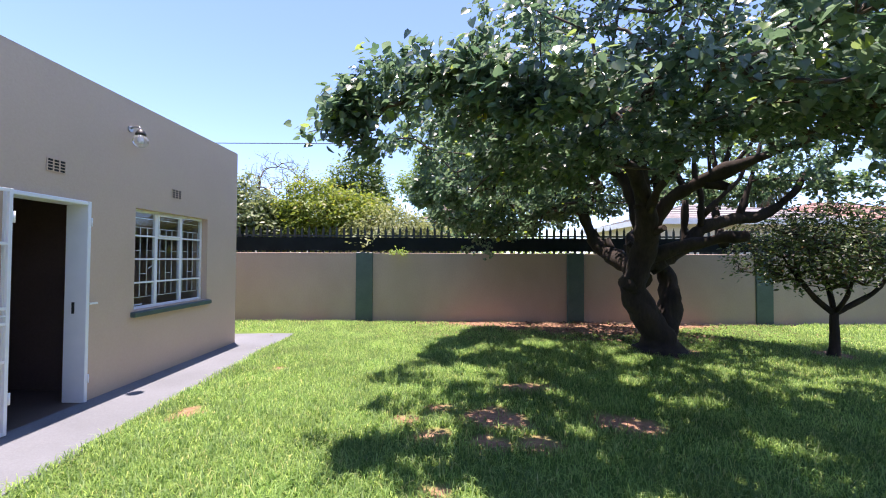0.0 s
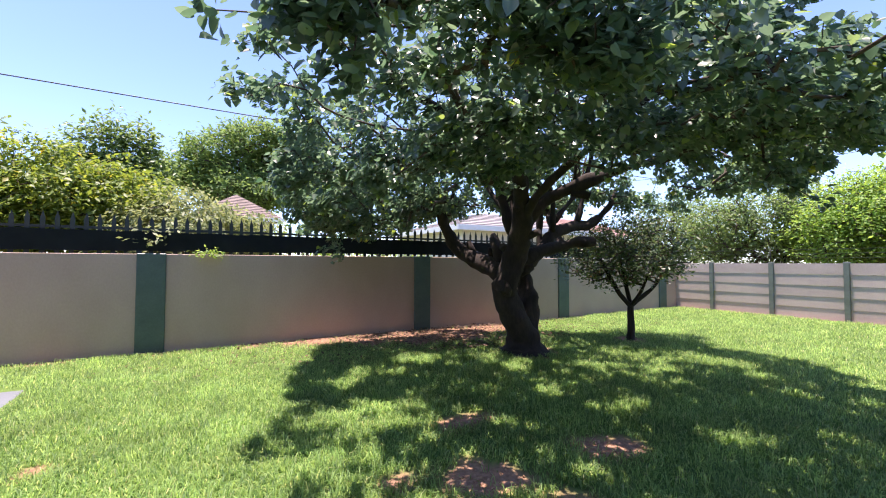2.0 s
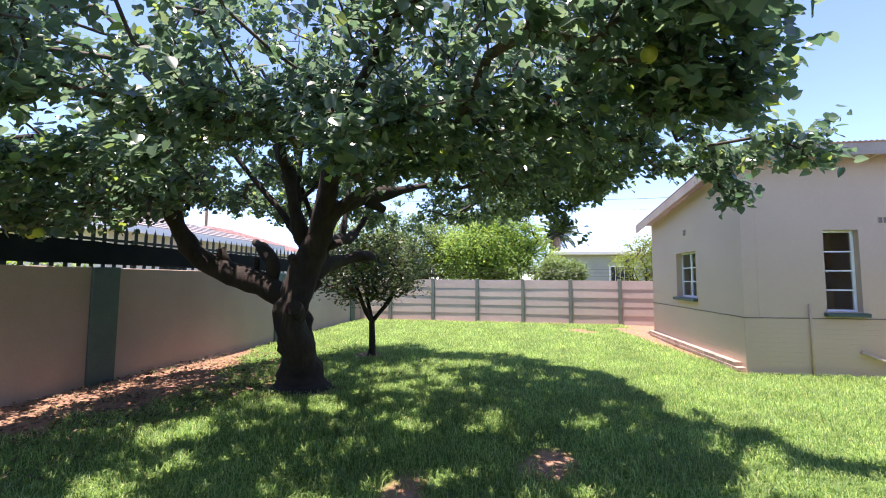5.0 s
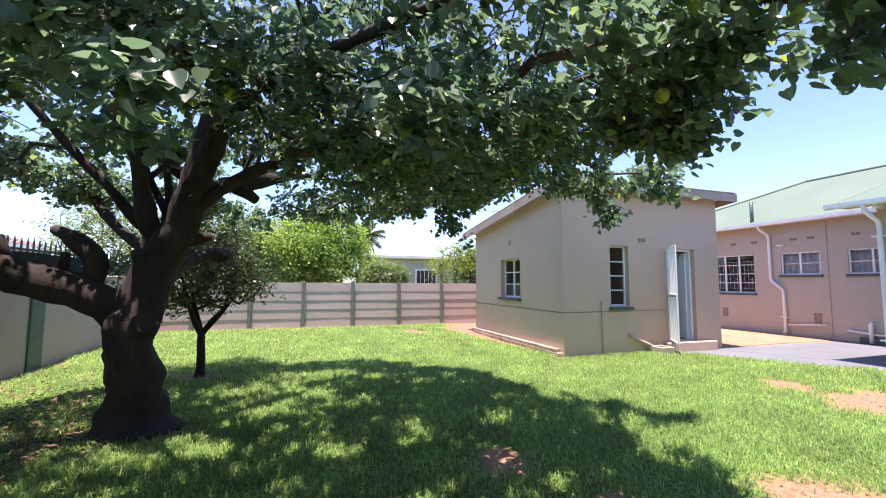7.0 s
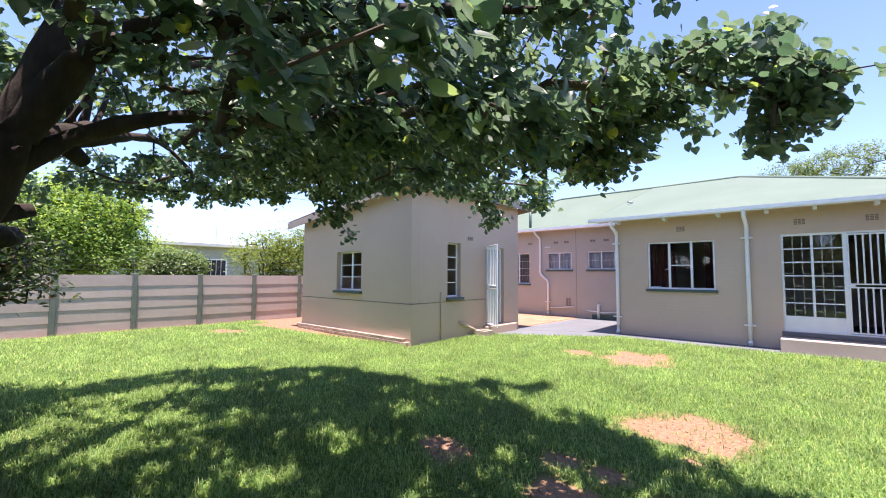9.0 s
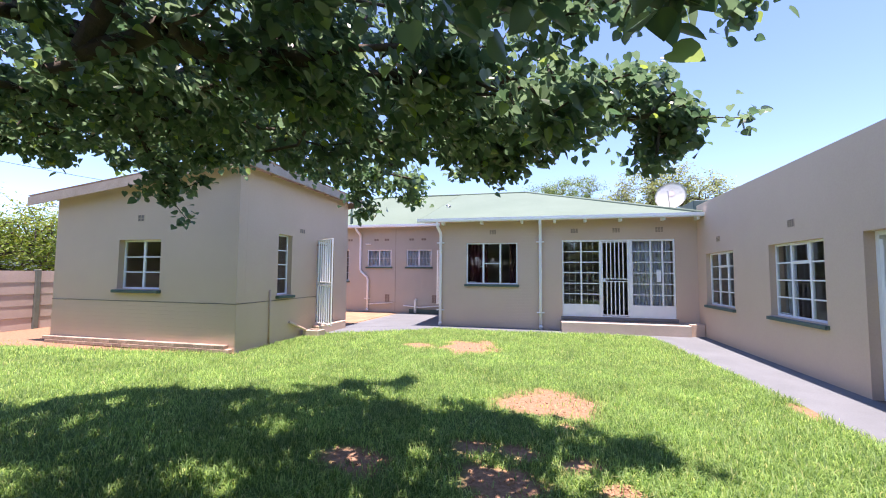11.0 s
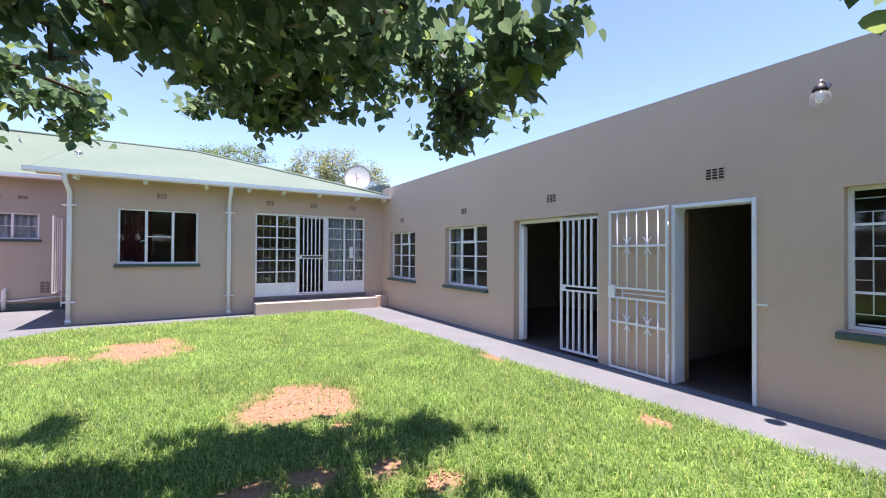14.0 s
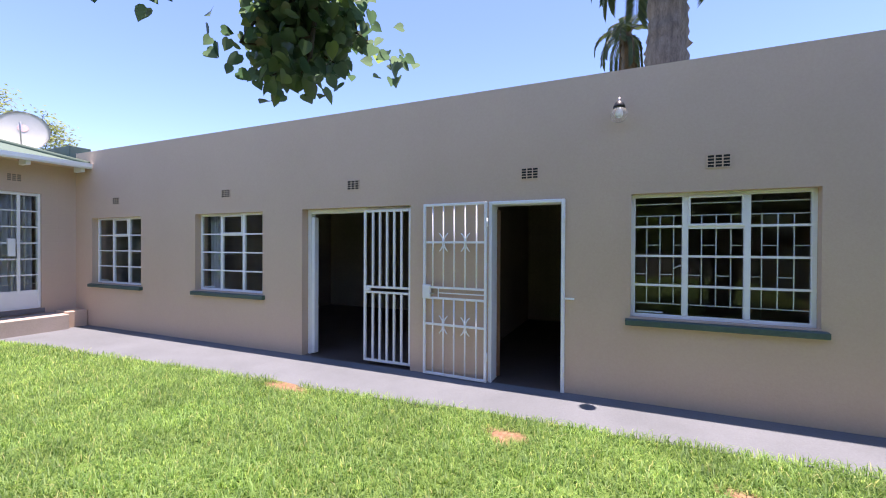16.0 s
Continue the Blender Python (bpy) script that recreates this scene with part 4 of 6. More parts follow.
steel_window("window_8", pose(OX, -1.175, 1.03, 0, 0, -90), 0.51, 1.35, (1,), (4,), "narrow white steel window of four panes", 0.11, sill_out=0.09)
steel_window("window_9", pose(8.2, OY, 1.16, 0, 0, 180), 1.08, 1.01, (1, 1), (3, 3), "white steel window of six panes in the outbuilding", 0.12, sill_out=0.09)
air_brick(pose(OX, -1.82, 2.48, 0, 0, -90), 3, 1, 0.21, 0.1)
air_brick(pose(8.2, OY, 2.55, 0, 0, 180), 2, 2, 0.16, 0.13)
door_c = door_frame("door_4", pose(OX, -2.96, 0.22, 0, 0, -90), 0.88, 2.14, "outbuilding doorway with a white door standing ajar", depth=-0.1, thick=0.05, deep=0.2)
part("door_leaf", boxes((0.36, 0.4, 0.2, 0.95, 0.0, 2.06), bevel=0.004), WHITE, door_c, "white door leaf swung inwards")
out_gate = bar_gate(pose(OX - 0.05, -2.5, 0.25, 0, 0, 145), 0.8, 2.12, 5, "white barred security gate swung half open before the outbuilding door")

# painted brick courses of the lower wall, and the brick plinth
COURSE = 0.0775
me_n = mesh_of("brick_course", boxes((0, OX2 - OX, 0, 0.002, 0.001, COURSE - 0.003), bevel=0.0008), PAINT)
wall_n = bpy.data.objects["wall_outbuilding_north"]
wall_w = bpy.data.objects["wall_outbuilding_west"]
for k in range(10):
    shared("brick_course", me_n, wall_n, pose(OX, OY + 0.0005, 0.13 + COURSE * k))
me_a = mesh_of("brick_course", boxes((-0.002, 0, -2.5, OY, 0.002, COURSE - 0.003), bevel=0.0008), PAINT)
me_b = mesh_of("brick_course", boxes((-0.002, 0, OY2, -3.42, 0.002, COURSE - 0.003), bevel=0.0008), PAINT)
for k in range(10):
    shared("brick_course", me_a, wall_w, pose(OX - 0.0005, 0, 0.13 + COURSE * k))
    shared("brick_course", me_b, wall_w, pose(OX - 0.0005, 0, 0.13 + COURSE * k))
PLINTH = surface("worn_plinth_paint", (0.3, 0.2, 0.15), (0.48, 0.37, 0.3), 0.9, 6, 40, 0.5, vary=0.2)
me = mesh_of("brick", boxes((0.003, 0.226, -0.07, 0.07, 0.002, 0.068), bevel=0.005), PLINTH)
plinth = thing("plinth_brick", "projecting worn brick plinth along the outbuilding", "plinth", pose(OX, OY, 0), kind="structure")
for j in range(2):
    for k in range(20):
        shared("brick", me, plinth, pose(0.03 + 0.23 * k + 0.1 * j + random.uniform(-0.004, 0.004), 0.065 - 0.012 * j + random.uniform(-0.003, 0.003), 0.005 + 0.071 * j))
for name, a, c in (("trim_damp_line_north", (OX - 0.008, OY + 0.006, 0.912), (OX2, OY + 0.006, 0.92)), ("trim_damp_line_west", (OX - 0.006, OY + 0.008, 0.912), (OX - 0.006, -2.5, 0.93))):
    p, q = Vector(a), Vector(c)
    line = [p.lerp(q, k / 24) + Vector((0, 0, 0.008 * noise.noise((k * 0.6, 2, 0)))) for k in range(25)]
    setting(name, tube(bmesh.new(), line, [0.006] * 25, 5), surface("dark_joint", (0.14, 0.115, 0.1), (0.2, 0.165, 0.14)), "dark uneven joint line along the outbuilding wall", "trim")
pipe = part("conduit", tube(bmesh.new(), [(OX - 0.03, -0.66, -0.05), (OX - 0.03, -0.66, 0.6), (OX - 0.03, -0.65, 1.15)], [0.016] * 3, 8), PAINT)
tagged(pipe, "painted upright pipe against the outbuilding wall", "pipe")
gully = thing("gully", "small concrete drain gully by the outbuilding door", "drain", pose(OX - 0.28, -2.0, 0))
part("basin", boxes((-0.2, 0.2, -0.17, -0.12, 0, 0.16), (-0.2, 0.2, 0.12, 0.17, 0, 0.16), (-0.2, -0.15, -0.12, 0.12, 0, 0.16), (0.15, 0.2, -0.12, 0.12, 0, 0.16), (-0.15, 0.15, -0.12, 0.12, 0, 0.06), bevel=0.008), surface("pale_concrete", (0.42, 0.33, 0.27), (0.55, 0.45, 0.38), 0.9, 4, 50, 0.3), gully)
part("waste_pipe", tube(bmesh.new(), [(0.24, 0.66, 0.4), (0.18, 0.3, 0.24), (0.1, 0.05, 0.12)], [0.03] * 3, 10), PAINT, gully)
stepb = part("door_step", boxes((OX - 0.2, OX - 0.008, -3.8, -2.36, -0.1, 0.2), bevel=0.012), PAINT)
tagged(stepb, "low painted concrete step at the outbuilding door", "step")

# ---- north wall with piers and palisade ----
NY = 10.0
NORTH = surface("stained_boundary_paint", (0.365, 0.275, 0.22), (0.46, 0.36, 0.295), 0.88, 0.6, 40, 0.25, grain_mix=0.15, stretch=(1, 1, 0.6))
setting("wall_boundary", boxes((-9.0, 13.2, NY, NY + 0.2, -0.3, 1.65), bevel=0.008), NORTH, "taupe plastered boundary wall", "wall")
me = mesh_of("pier", boxes((-0.205, 0.205, -0.035, 0.05, -0.3, 1.66), bevel=0.012), GREEN)
for x in (-7.15, -2.0, 3.11, 7.65, 12.4):
    p = shared("pier", me, None, pose(x, NY - 0.002, 0))
    tagged(p, "dark green painted pier of the boundary wall", "pier", "boundary piers", "structure")
palisade = thing("palisade_fence", "dark green spiked palisade fence with shade cloth above the boundary wall", "fence", pose(0, NY + 0.1, 1.65))
bm = bmesh.new()
box(bm, -0.03, 0.03, -0.003, 0.003, 0.0, 0.55)
vs = [bm.verts.new(p) for p in ((-0.03, -0.003, 0.55), (0.03, -0.003, 0.55), (0.0, 0.0, 0.66), (-0.03, 0.003, 0.55), (0.03, 0.003, 0.55))]
for f in ((0, 1, 2), (4, 3, 2), (1, 4, 2), (3, 0, 2)):
    bm.faces.new([vs[i] for i in f])
pale = mesh_of("pale", bm, STEEL)
for k in range(128):
    shared("pale", pale, palisade, pose(-8.9 + 0.172 * k, 0, random.uniform(-0.012, 0.012), 0, random.uniform(-0.8, 0.8), 0))
for z in (0.12, 0.4):
    part("rail", boxes((-8.95, 13.1, 0.005, 0.04, z, z + 0.04)), STEEL, palisade)
for k in range(8):
    part("post", boxes((-8.0 + 2.9 * k, -7.95 + 2.9 * k, -0.03, 0.03, 0, 0.45)), STEEL, palisade)
bm = bmesh.new()
n = 150
rows = [[bm.verts.new((-8.95 + 22.05 * i / n, -0.035 + 0.012 * noise.noise((i * 0.31, k, 0)), zz + 0.02 * noise.noise((i * 0.4, 3 * k, 5)))) for i in range(n + 1)] for k, zz in enumerate((0.05, 0.2, 0.375))]
for a, b in zip(rows, rows[1:]):
    for i in range(n):
        bm.faces.new((a[i], a[i + 1], b[i + 1], b[i]))
bmesh.ops.solidify(bm, geom=bm.faces[:], thickness=0.003)
part("shade_cloth", bm, CLOTH, palisade, "dark green shade cloth tied along the pales")

# ---- east precast fence ----
FX, BAY = 13.26, 1.652
fence = thing("precast_fence", "precast concrete panel fence with grey-green posts", "fence", pose(FX, 0, 0))
me_post = mesh_of("post", boxes((-0.065, 0.065, -0.06, 0.06, -0.3, 1.56), bevel=0.01), POST)
bm = bmesh.new()
PH = 0.305
prof = [(-0.018, 0.0), (-0.006, PH - 0.004), (0.05, PH - 0.004), (0.05, 0.0)]
a = [bm.verts.new((p, 0.063, q)) for p, q in prof]
b = [bm.verts.new((p, BAY - 0.063, q)) for p, q in prof]
for i in range(4):
    bm.faces.new((a[i], a[(i + 1) % 4], b[(i + 1) % 4], b[i]))
bm.faces.new(a)
bm.faces.new(b[::-1])
me_panel = mesh_of("panel", bm, PRECAST)
for k in range(-5, 7):
    y = 0.56 + BAY * (k - 1) + 0.0
    if y < 9.9:
        shared("post", me_post, fence, pose(0, y, 0))
    if y + BAY < 10.6:
        for j in range(5):
            shared("panel", me_panel, fence, pose(random.uniform(-0.004, 0.004), y, 0.0 + PH * j, 0, 0, random.uniform(-0.15, 0.15)))
wires = thing("fence_wires", "thin electric wires on stays above the precast fence", "wire", pose(FX, 0, 1.55))
for z in (0.12, 0.24, 0.36):
    part("wire", rod(bmesh.new(), (0.02, -7.5, z), (0.02, 9.8, z), 0.004, 0.004, 5), BLACK, wires)
for k in range(5):
    part("stay", rod(bmesh.new(), (0.02, -6.0 + 3.3 * k, -0.1), (0.02, -6.0 + 3.3 * k, 0.42), 0.012, 0.012, 6), BLACK, wires)

# overhead cable behind the north wall
bm = bmesh.new()
tube(bm, [(-26 + 4 * i, 11.0, 4.6 + 0.0006 * (4 * i - 24) ** 2) for i in range(14)], [0.011] * 14, 6)
tagged(part("overhead_cable", bm, BLACK), "black overhead cable strung beyond the boundary wall", "cable")
for x in (-26, 26):
    pole = part("utility_pole", rod(bmesh.new(), (x, 11.0, -0.1), (x, 11.0, 5.6), 0.11, 0.08, 10), TWIG)
    tagged(pole, "wooden utility pole carrying the cable", "pole")

# ---- plants ----
def unit_rows(a):
    return a / np.maximum(np.linalg.norm(a, axis=1, keepdims=True), 1e-9)


HEART = np.array([(0, 0.05, 0.0), (-0.2, -0.06, 0.02), (-0.4, 0.06, 0.06), (-0.48, 0.3, 0.09), (-0.38, 0.6, 0.07), (-0.17, 0.87, 0.02), (0, 1.08, -0.07), (0.17, 0.87, 0.02), (0.38, 0.6, 0.07), (0.48, 0.3, 0.09), (0.4, 0.06, 0.06), (0.2, -0.06, 0.02)])
HEART_FACES = ((0, 6, 5, 4, 3, 2, 1), (0, 11, 10, 9, 8, 7, 6))
HEART_PLAIN = np.array([(0, 0.03, 0.0), (-0.34, -0.02, 0.05), (-0.48, 0.32, 0.09), (-0.29, 0.74, 0.05), (0, 1.08, -0.07), (0.29, 0.74, 0.05), (0.48, 0.32, 0.09), (0.34, -0.02, 0.05)])
HEART_PLAIN_FACES = ((0, 4, 3, 2, 1), (0, 7, 6, 5, 4))
KITE = np.array([(0, 0, 0), (-0.25, 0.5, 0.06), (0, 1.0, -0.04), (0.25, 0.5, 0.06)])
KITE_FACES = ((0, 2, 1), (0, 3, 2))
OVAL = np.array([(0, 0, 0), (-0.24, 0.35, 0.05), (-0.2, 0.7, 0.04), (0, 1.0, -0.05), (0.2, 0.7, 0.04), (0.24, 0.35, 0.05)])
OVAL_FACES = ((0, 3, 2, 1), (0, 5, 4, 3))


def leaf_mesh(name, at, tip, face, size, material, shape=HEART, faces=HEART_FACES):
    """Leaves at many places: tip is the way each one points, face the way it looks."""
    tip = unit_rows(tip)
    side = unit_rows(np.cross(tip, face))
    up = np.cross(side, tip)
    k = len(shape)
    v = at[:, None] + size[:, None, None] * (shape[None, :, :1] * side[:, None] + shape[None, :, 1:2] * tip[:, None] + shape[None, :, 2:] * up[:, None])
    f = np.array([[list(q) for q in faces]]) + (np.arange(len(at)) * k)[:, None, None]
    me = bpy.data.meshes.new(name)
    me.from_pydata(v.reshape(-1, 3).tolist(), [], f.reshape(-1, f.shape[2]).tolist())
    me.materials.append(material)
    me.polygons.foreach_set("use_smooth", [True] * len(me.polygons))
    return me


def grow(limbs, targets, rng, step=0.22, lift=0.0):
    """Branches from given limbs out to targets, each from the nearest wood. Returns places, parents and radii."""
    pos, par = [], []
    for limb in limbs:
        last = -1
        if pos:
            d = np.linalg.norm(np.array(pos) - np.array(limb[0]), axis=1)
            last = int(d.argmin())
        for p in limb:
            pos.append(np.array(p, float))
            par.append(last)
            last = len(pos) - 1
    fixed = len(pos)
    core = np.array(limbs[0][-1])
    order = np.argsort(np.linalg.norm(targets - core, axis=1))
    buf = np.zeros((200000, 3))
    buf[:fixed] = np.array(pos)
    n = fixed
    tips = []
    for i in order:
        t = targets[i]
        d = buf[:n] - t
        cost = np.linalg.norm(d, axis=1) + 0.5 * np.maximum(d[:, 2], 0)
        cost[0:2] += 5
        j = int(cost.argmin())
        a = buf[j].copy()
        dist = np.linalg.norm(t - a)
        m = max(1, int(dist / step))
        bend = rng.normal(0, 0.07, 3) * dist + np.array((0, 0, lift * dist))
        last = j
        for q in range(1, m + 1):
            u = q / m
            buf[n] = a + (t - a) * u + bend * 4 * u * (1 - u)
            par.append(last)
            last = n
            n += 1
        tips.append(last)
    pos = buf[:n]
    area = np.zeros(n)
    area[tips] = 1.0
    for i in range(n - 1, -1, -1):
        if par[i] >= 0:
            area[par[i]] += area[i]
    return pos, np.array(par), area, fixed, np.array(tips)


def branch_mesh(name, pos, par, radius, start, material, sides=5):
    idx = np.array([i for i in range(start, len(pos)) if par[i] >= 0])
    a, b = pos[par[idx]], pos[idx]
    ra, rb = np.minimum(radius[par[idx]], radius[idx] * 1.6), radius[idx]
    d = unit_rows(b - a)
    ref = np.where(np.abs(d[:, :1]) < 0.8, np.array([[1.0, 0, 0]]), np.array([[0, 1.0, 0]]))
    u = unit_rows(np.cross(d, ref))
    w = np.cross(d, u)
    ang = np.arange(sides) * math.tau / sides
    ring = u[:, None] * np.cos(ang)[None, :, None] + w[:, None] * np.sin(ang)[None, :, None]
    va = (a - d * 0.004)[:, None] + ring * ra[:, None, None]
    vb = (b + d * 0.004)[:, None] + ring * rb[:, None, None]
    v = np.concatenate([va, vb], axis=1).reshape(-1, 3)
    f = []
    for k in range(sides):
        f.append([k, (k + 1) % sides, sides + (k + 1) % sides, sides + k])
    f = np.array(f)[None] + (np.arange(len(idx)) * 2 * sides)[:, None, None]
    me = bpy.data.meshes.new(name)
    me.from_pydata(v.tolist(), [], f.reshape(-1, 4).tolist())
    me.materials.append(material)
    me.polygons.foreach_set("use_smooth", [True] * len(me.polygons))
    return me


def smooth_path(pts, n=5):
    """More points on a smooth line through given ones."""
    p = [np.array(q, float) for q in pts]
    p = [2 * p[0] - p[1]] + p + [2 * p[-1] - p[-2]]
    out = []
    for i in range(1, len(p) - 2):
        for k in range(n):
            t = k / n
            out.append(0.5 * (2 * p[i] + (p[i + 1] - p[i - 1]) * t + (2 * p[i - 1] - 5 * p[i] + 4 * p[i + 1] - p[i + 2]) * t * t + (3 * p[i] - p[i - 1] - 3 * p[i + 1] + p[i + 2]) * t ** 3))
    out.append(p[-2])
    return out


def leaf_spray(tips, per, spread, size, rng, centre, droop=0.55):
    """Leaves round the branch tips."""
    n = len(tips) * per
    at = np.repeat(tips, per, axis=0) + rng.normal(0, spread, (n, 3)) * np.array((1, 1, 0.8))
    out = unit_rows((at - centre) * np.array((1, 1, 0.5)))
    tip = rng.normal(0, 0.7, (n, 3)) + 0.5 * out
    tip[:, 2] = -droop + rng.normal(0, 0.45, n)
    face = rng.normal(0, 0.45, (n, 3)) + np.array((0, 0, 1.0)) + 0.45 * out
    return at, tip, face, rng.uniform(size[0], size[1], n)


MULBERRY = leafy("broad_dark_leaves", (0.046, 0.09, 0.055), (0.105, 0.168, 0.1), 0.42, 0.3, 1.0, warm=(0.17, 0.27, 0.055), clear=2.3)

# the big shade tree: angle round the crown's middle, reach, height of its lower edge
CX, CY = 2.7, 5.7
SKIRT = ((0, 4.5, 2.7), (30, 4.5, 2.65), (60, 4.1, 2.7), (90, 4.5, 2.3), (115, 4.25, 2.0), (140, 3.6, 2.05), (166, 3.35, 2.4), (188, 3.85, 2.75), (196, 3.8, 2.8), (212, 4.0, 2.7), (227, 3.7, 2.65), (248, 3.55, 2.65), (259, 3.95, 2.65), (267, 3.6, 2.55), (278, 3.5, 2.8), (288, 3.35, 2.95), (299, 3.25, 2.85), (331, 4.0, 2.75), (360, 4.5, 2.7))

# gaps in the crown: x, y, half length, half width
GAPS = ((-0.1, 5.75, 0.7, 0.5), (-0.85, 4.95, 0.4, 0.45), (0.5, 5.75, 0.35, 0.25), (1.45, 7.65, 0.4, 0.27), (0.9, 7.1, 0.3, 0.2), (3.7, 6.1, 0.4, 0.25), (3.7, 5.2, 0.35, 0.25), (0.9, 5.0, 0.3, 0.2), (2.2, 4.7, 0.3, 0.2), (4.9, 6.6, 0.35, 0.25), (5.6, 5.2, 0.3, 0.25), (-0.35, 5.1, 0.3, 0.2))


def skirt(angle):
    a = angle % 360
    ks = [k[0] for k in SKIRT]
    return np.interp(a, ks, [k[1] for k in SKIRT]), np.interp(a, ks, [k[2] for k in SKIRT])


def shade_tree():
    rng = np.random.default_rng(7)
    tree = thing("shade_tree", "old broad-leaved shade tree with a dark knotted trunk and wide crown", "tree", pose(3.66, 7.17, 0))
    o = np.array((3.66, 7.17, 0.0))
    move = np.array((0.25, 0.24, 0.0))
    trunk = smooth_path([(3.42, 6.93, -0.12), (3.4, 6.93, 0.15), (3.14, 6.87, 0.6), (2.92, 6.86, 0.98), (2.99, 6.82, 1.3), (3.1, 6.71, 1.72), (3.03, 6.52, 2.1), (2.88, 6.36, 2.6), (2.7, 6.16, 3.4), (2.6, 5.96, 4.1)])
    r_trunk = np.interp(np.linspace(0, 1, len(trunk)), (0, 0.06, 0.15, 0.3, 0.38, 0.45, 0.6, 0.8, 1), (0.48, 0.37, 0.24, 0.21, 0.21, 0.2, 0.185, 0.12, 0.06))
    stump = smooth_path([(3.48, 6.95, -0.1), (3.58, 7.02, 0.3), (3.73, 7.16, 0.75), (3.77, 7.27, 1.1), (3.74, 7.31, 1.28), (3.66, 7.32, 1.36)])
    limbs = {
        "north": ([(3.1, 6.86, 1.16), (3.08, 7.38, 1.42), (2.95, 7.95, 1.62), (2.8, 8.35, 1.95), (2.7, 8.5, 2.35), (2.55, 8.6, 2.9), (2.3, 8.8, 3.5)], (0.19, 0.17, 0.15, 0.13, 0.11, 0.08, 0.04)),
        "knot": ([(3.15, 7.3, 1.45), (3.1, 7.25, 1.75), (3.2, 7.5, 1.95), (3.35, 7.7, 2.05)], (0.1, 0.09, 0.08, 0.05)),
        "south": ([(3.0, 6.48, 2.2), (2.98, 6.1, 2.55), (2.98, 5.7, 2.8), (2.95, 5.2, 3.0), (2.75, 4.5, 3.15), (2.35, 3.7, 3.2), (2.2, 2.9, 3.05)], (0.085, 0.07, 0.065, 0.045, 0.04, 0.025, 0.015)),
        "west": ([(2.9, 6.38, 2.5), (2.7, 6.2, 2.85), (2.3, 6.0, 3.1), (1.6, 5.5, 3.2), (0.7, 5.0, 3.1), (-0.1, 4.5, 3.0)], (0.12, 0.1, 0.085, 0.065, 0.045, 0.02)),
        "northwest": ([(2.7, 8.5, 2.4), (2.4, 8.6, 2.75), (1.9, 8.65, 3.0), (1.3, 8.7, 3.0), (0.8, 8.8, 2.8)], (0.09, 0.075, 0.06, 0.04, 0.02)),
        "northeast": ([(4.7, 7.15, 1.8), (5.0, 7.8, 2.3), (5.3, 8.3, 2.9), (5.5, 8.6, 3.4)], (0.08, 0.07, 0.05, 0.02)),
    }
    trunk, stump = [p + move for p in trunk], [p + move for p in stump]
    part("trunk", tube(bmesh.new(), [Vector(p - o) for p in trunk], list(r_trunk), 18, rough=0.35, seed=2), BARK, tree, "dark knotted trunk")
    part("trunk_stem", tube(bmesh.new(), [Vector(p - o) for p in stump], list(np.linspace(0.22, 0.14, len(stump)) * np.array([1.0] * (len(stump) - 2) + [0.8, 0.35])), 16, rough=0.4, seed=9), BARK, tree, "second dark stem, cut off above")
    paths = [trunk]
    for k, (pts, radii) in enumerate(limbs.values()):
        path = [p + move for p in smooth_path(pts, 4)]
        paths.append(path)
        rr = np.interp(np.linspace(0, 1, len(path)), np.linspace(0, 1, len(radii)), radii)
        part("limb", tube(bmesh.new(), [Vector(p - o) for p in path], list(rr), 12, rough=0.4, seed=20 + k), BARK, tree)
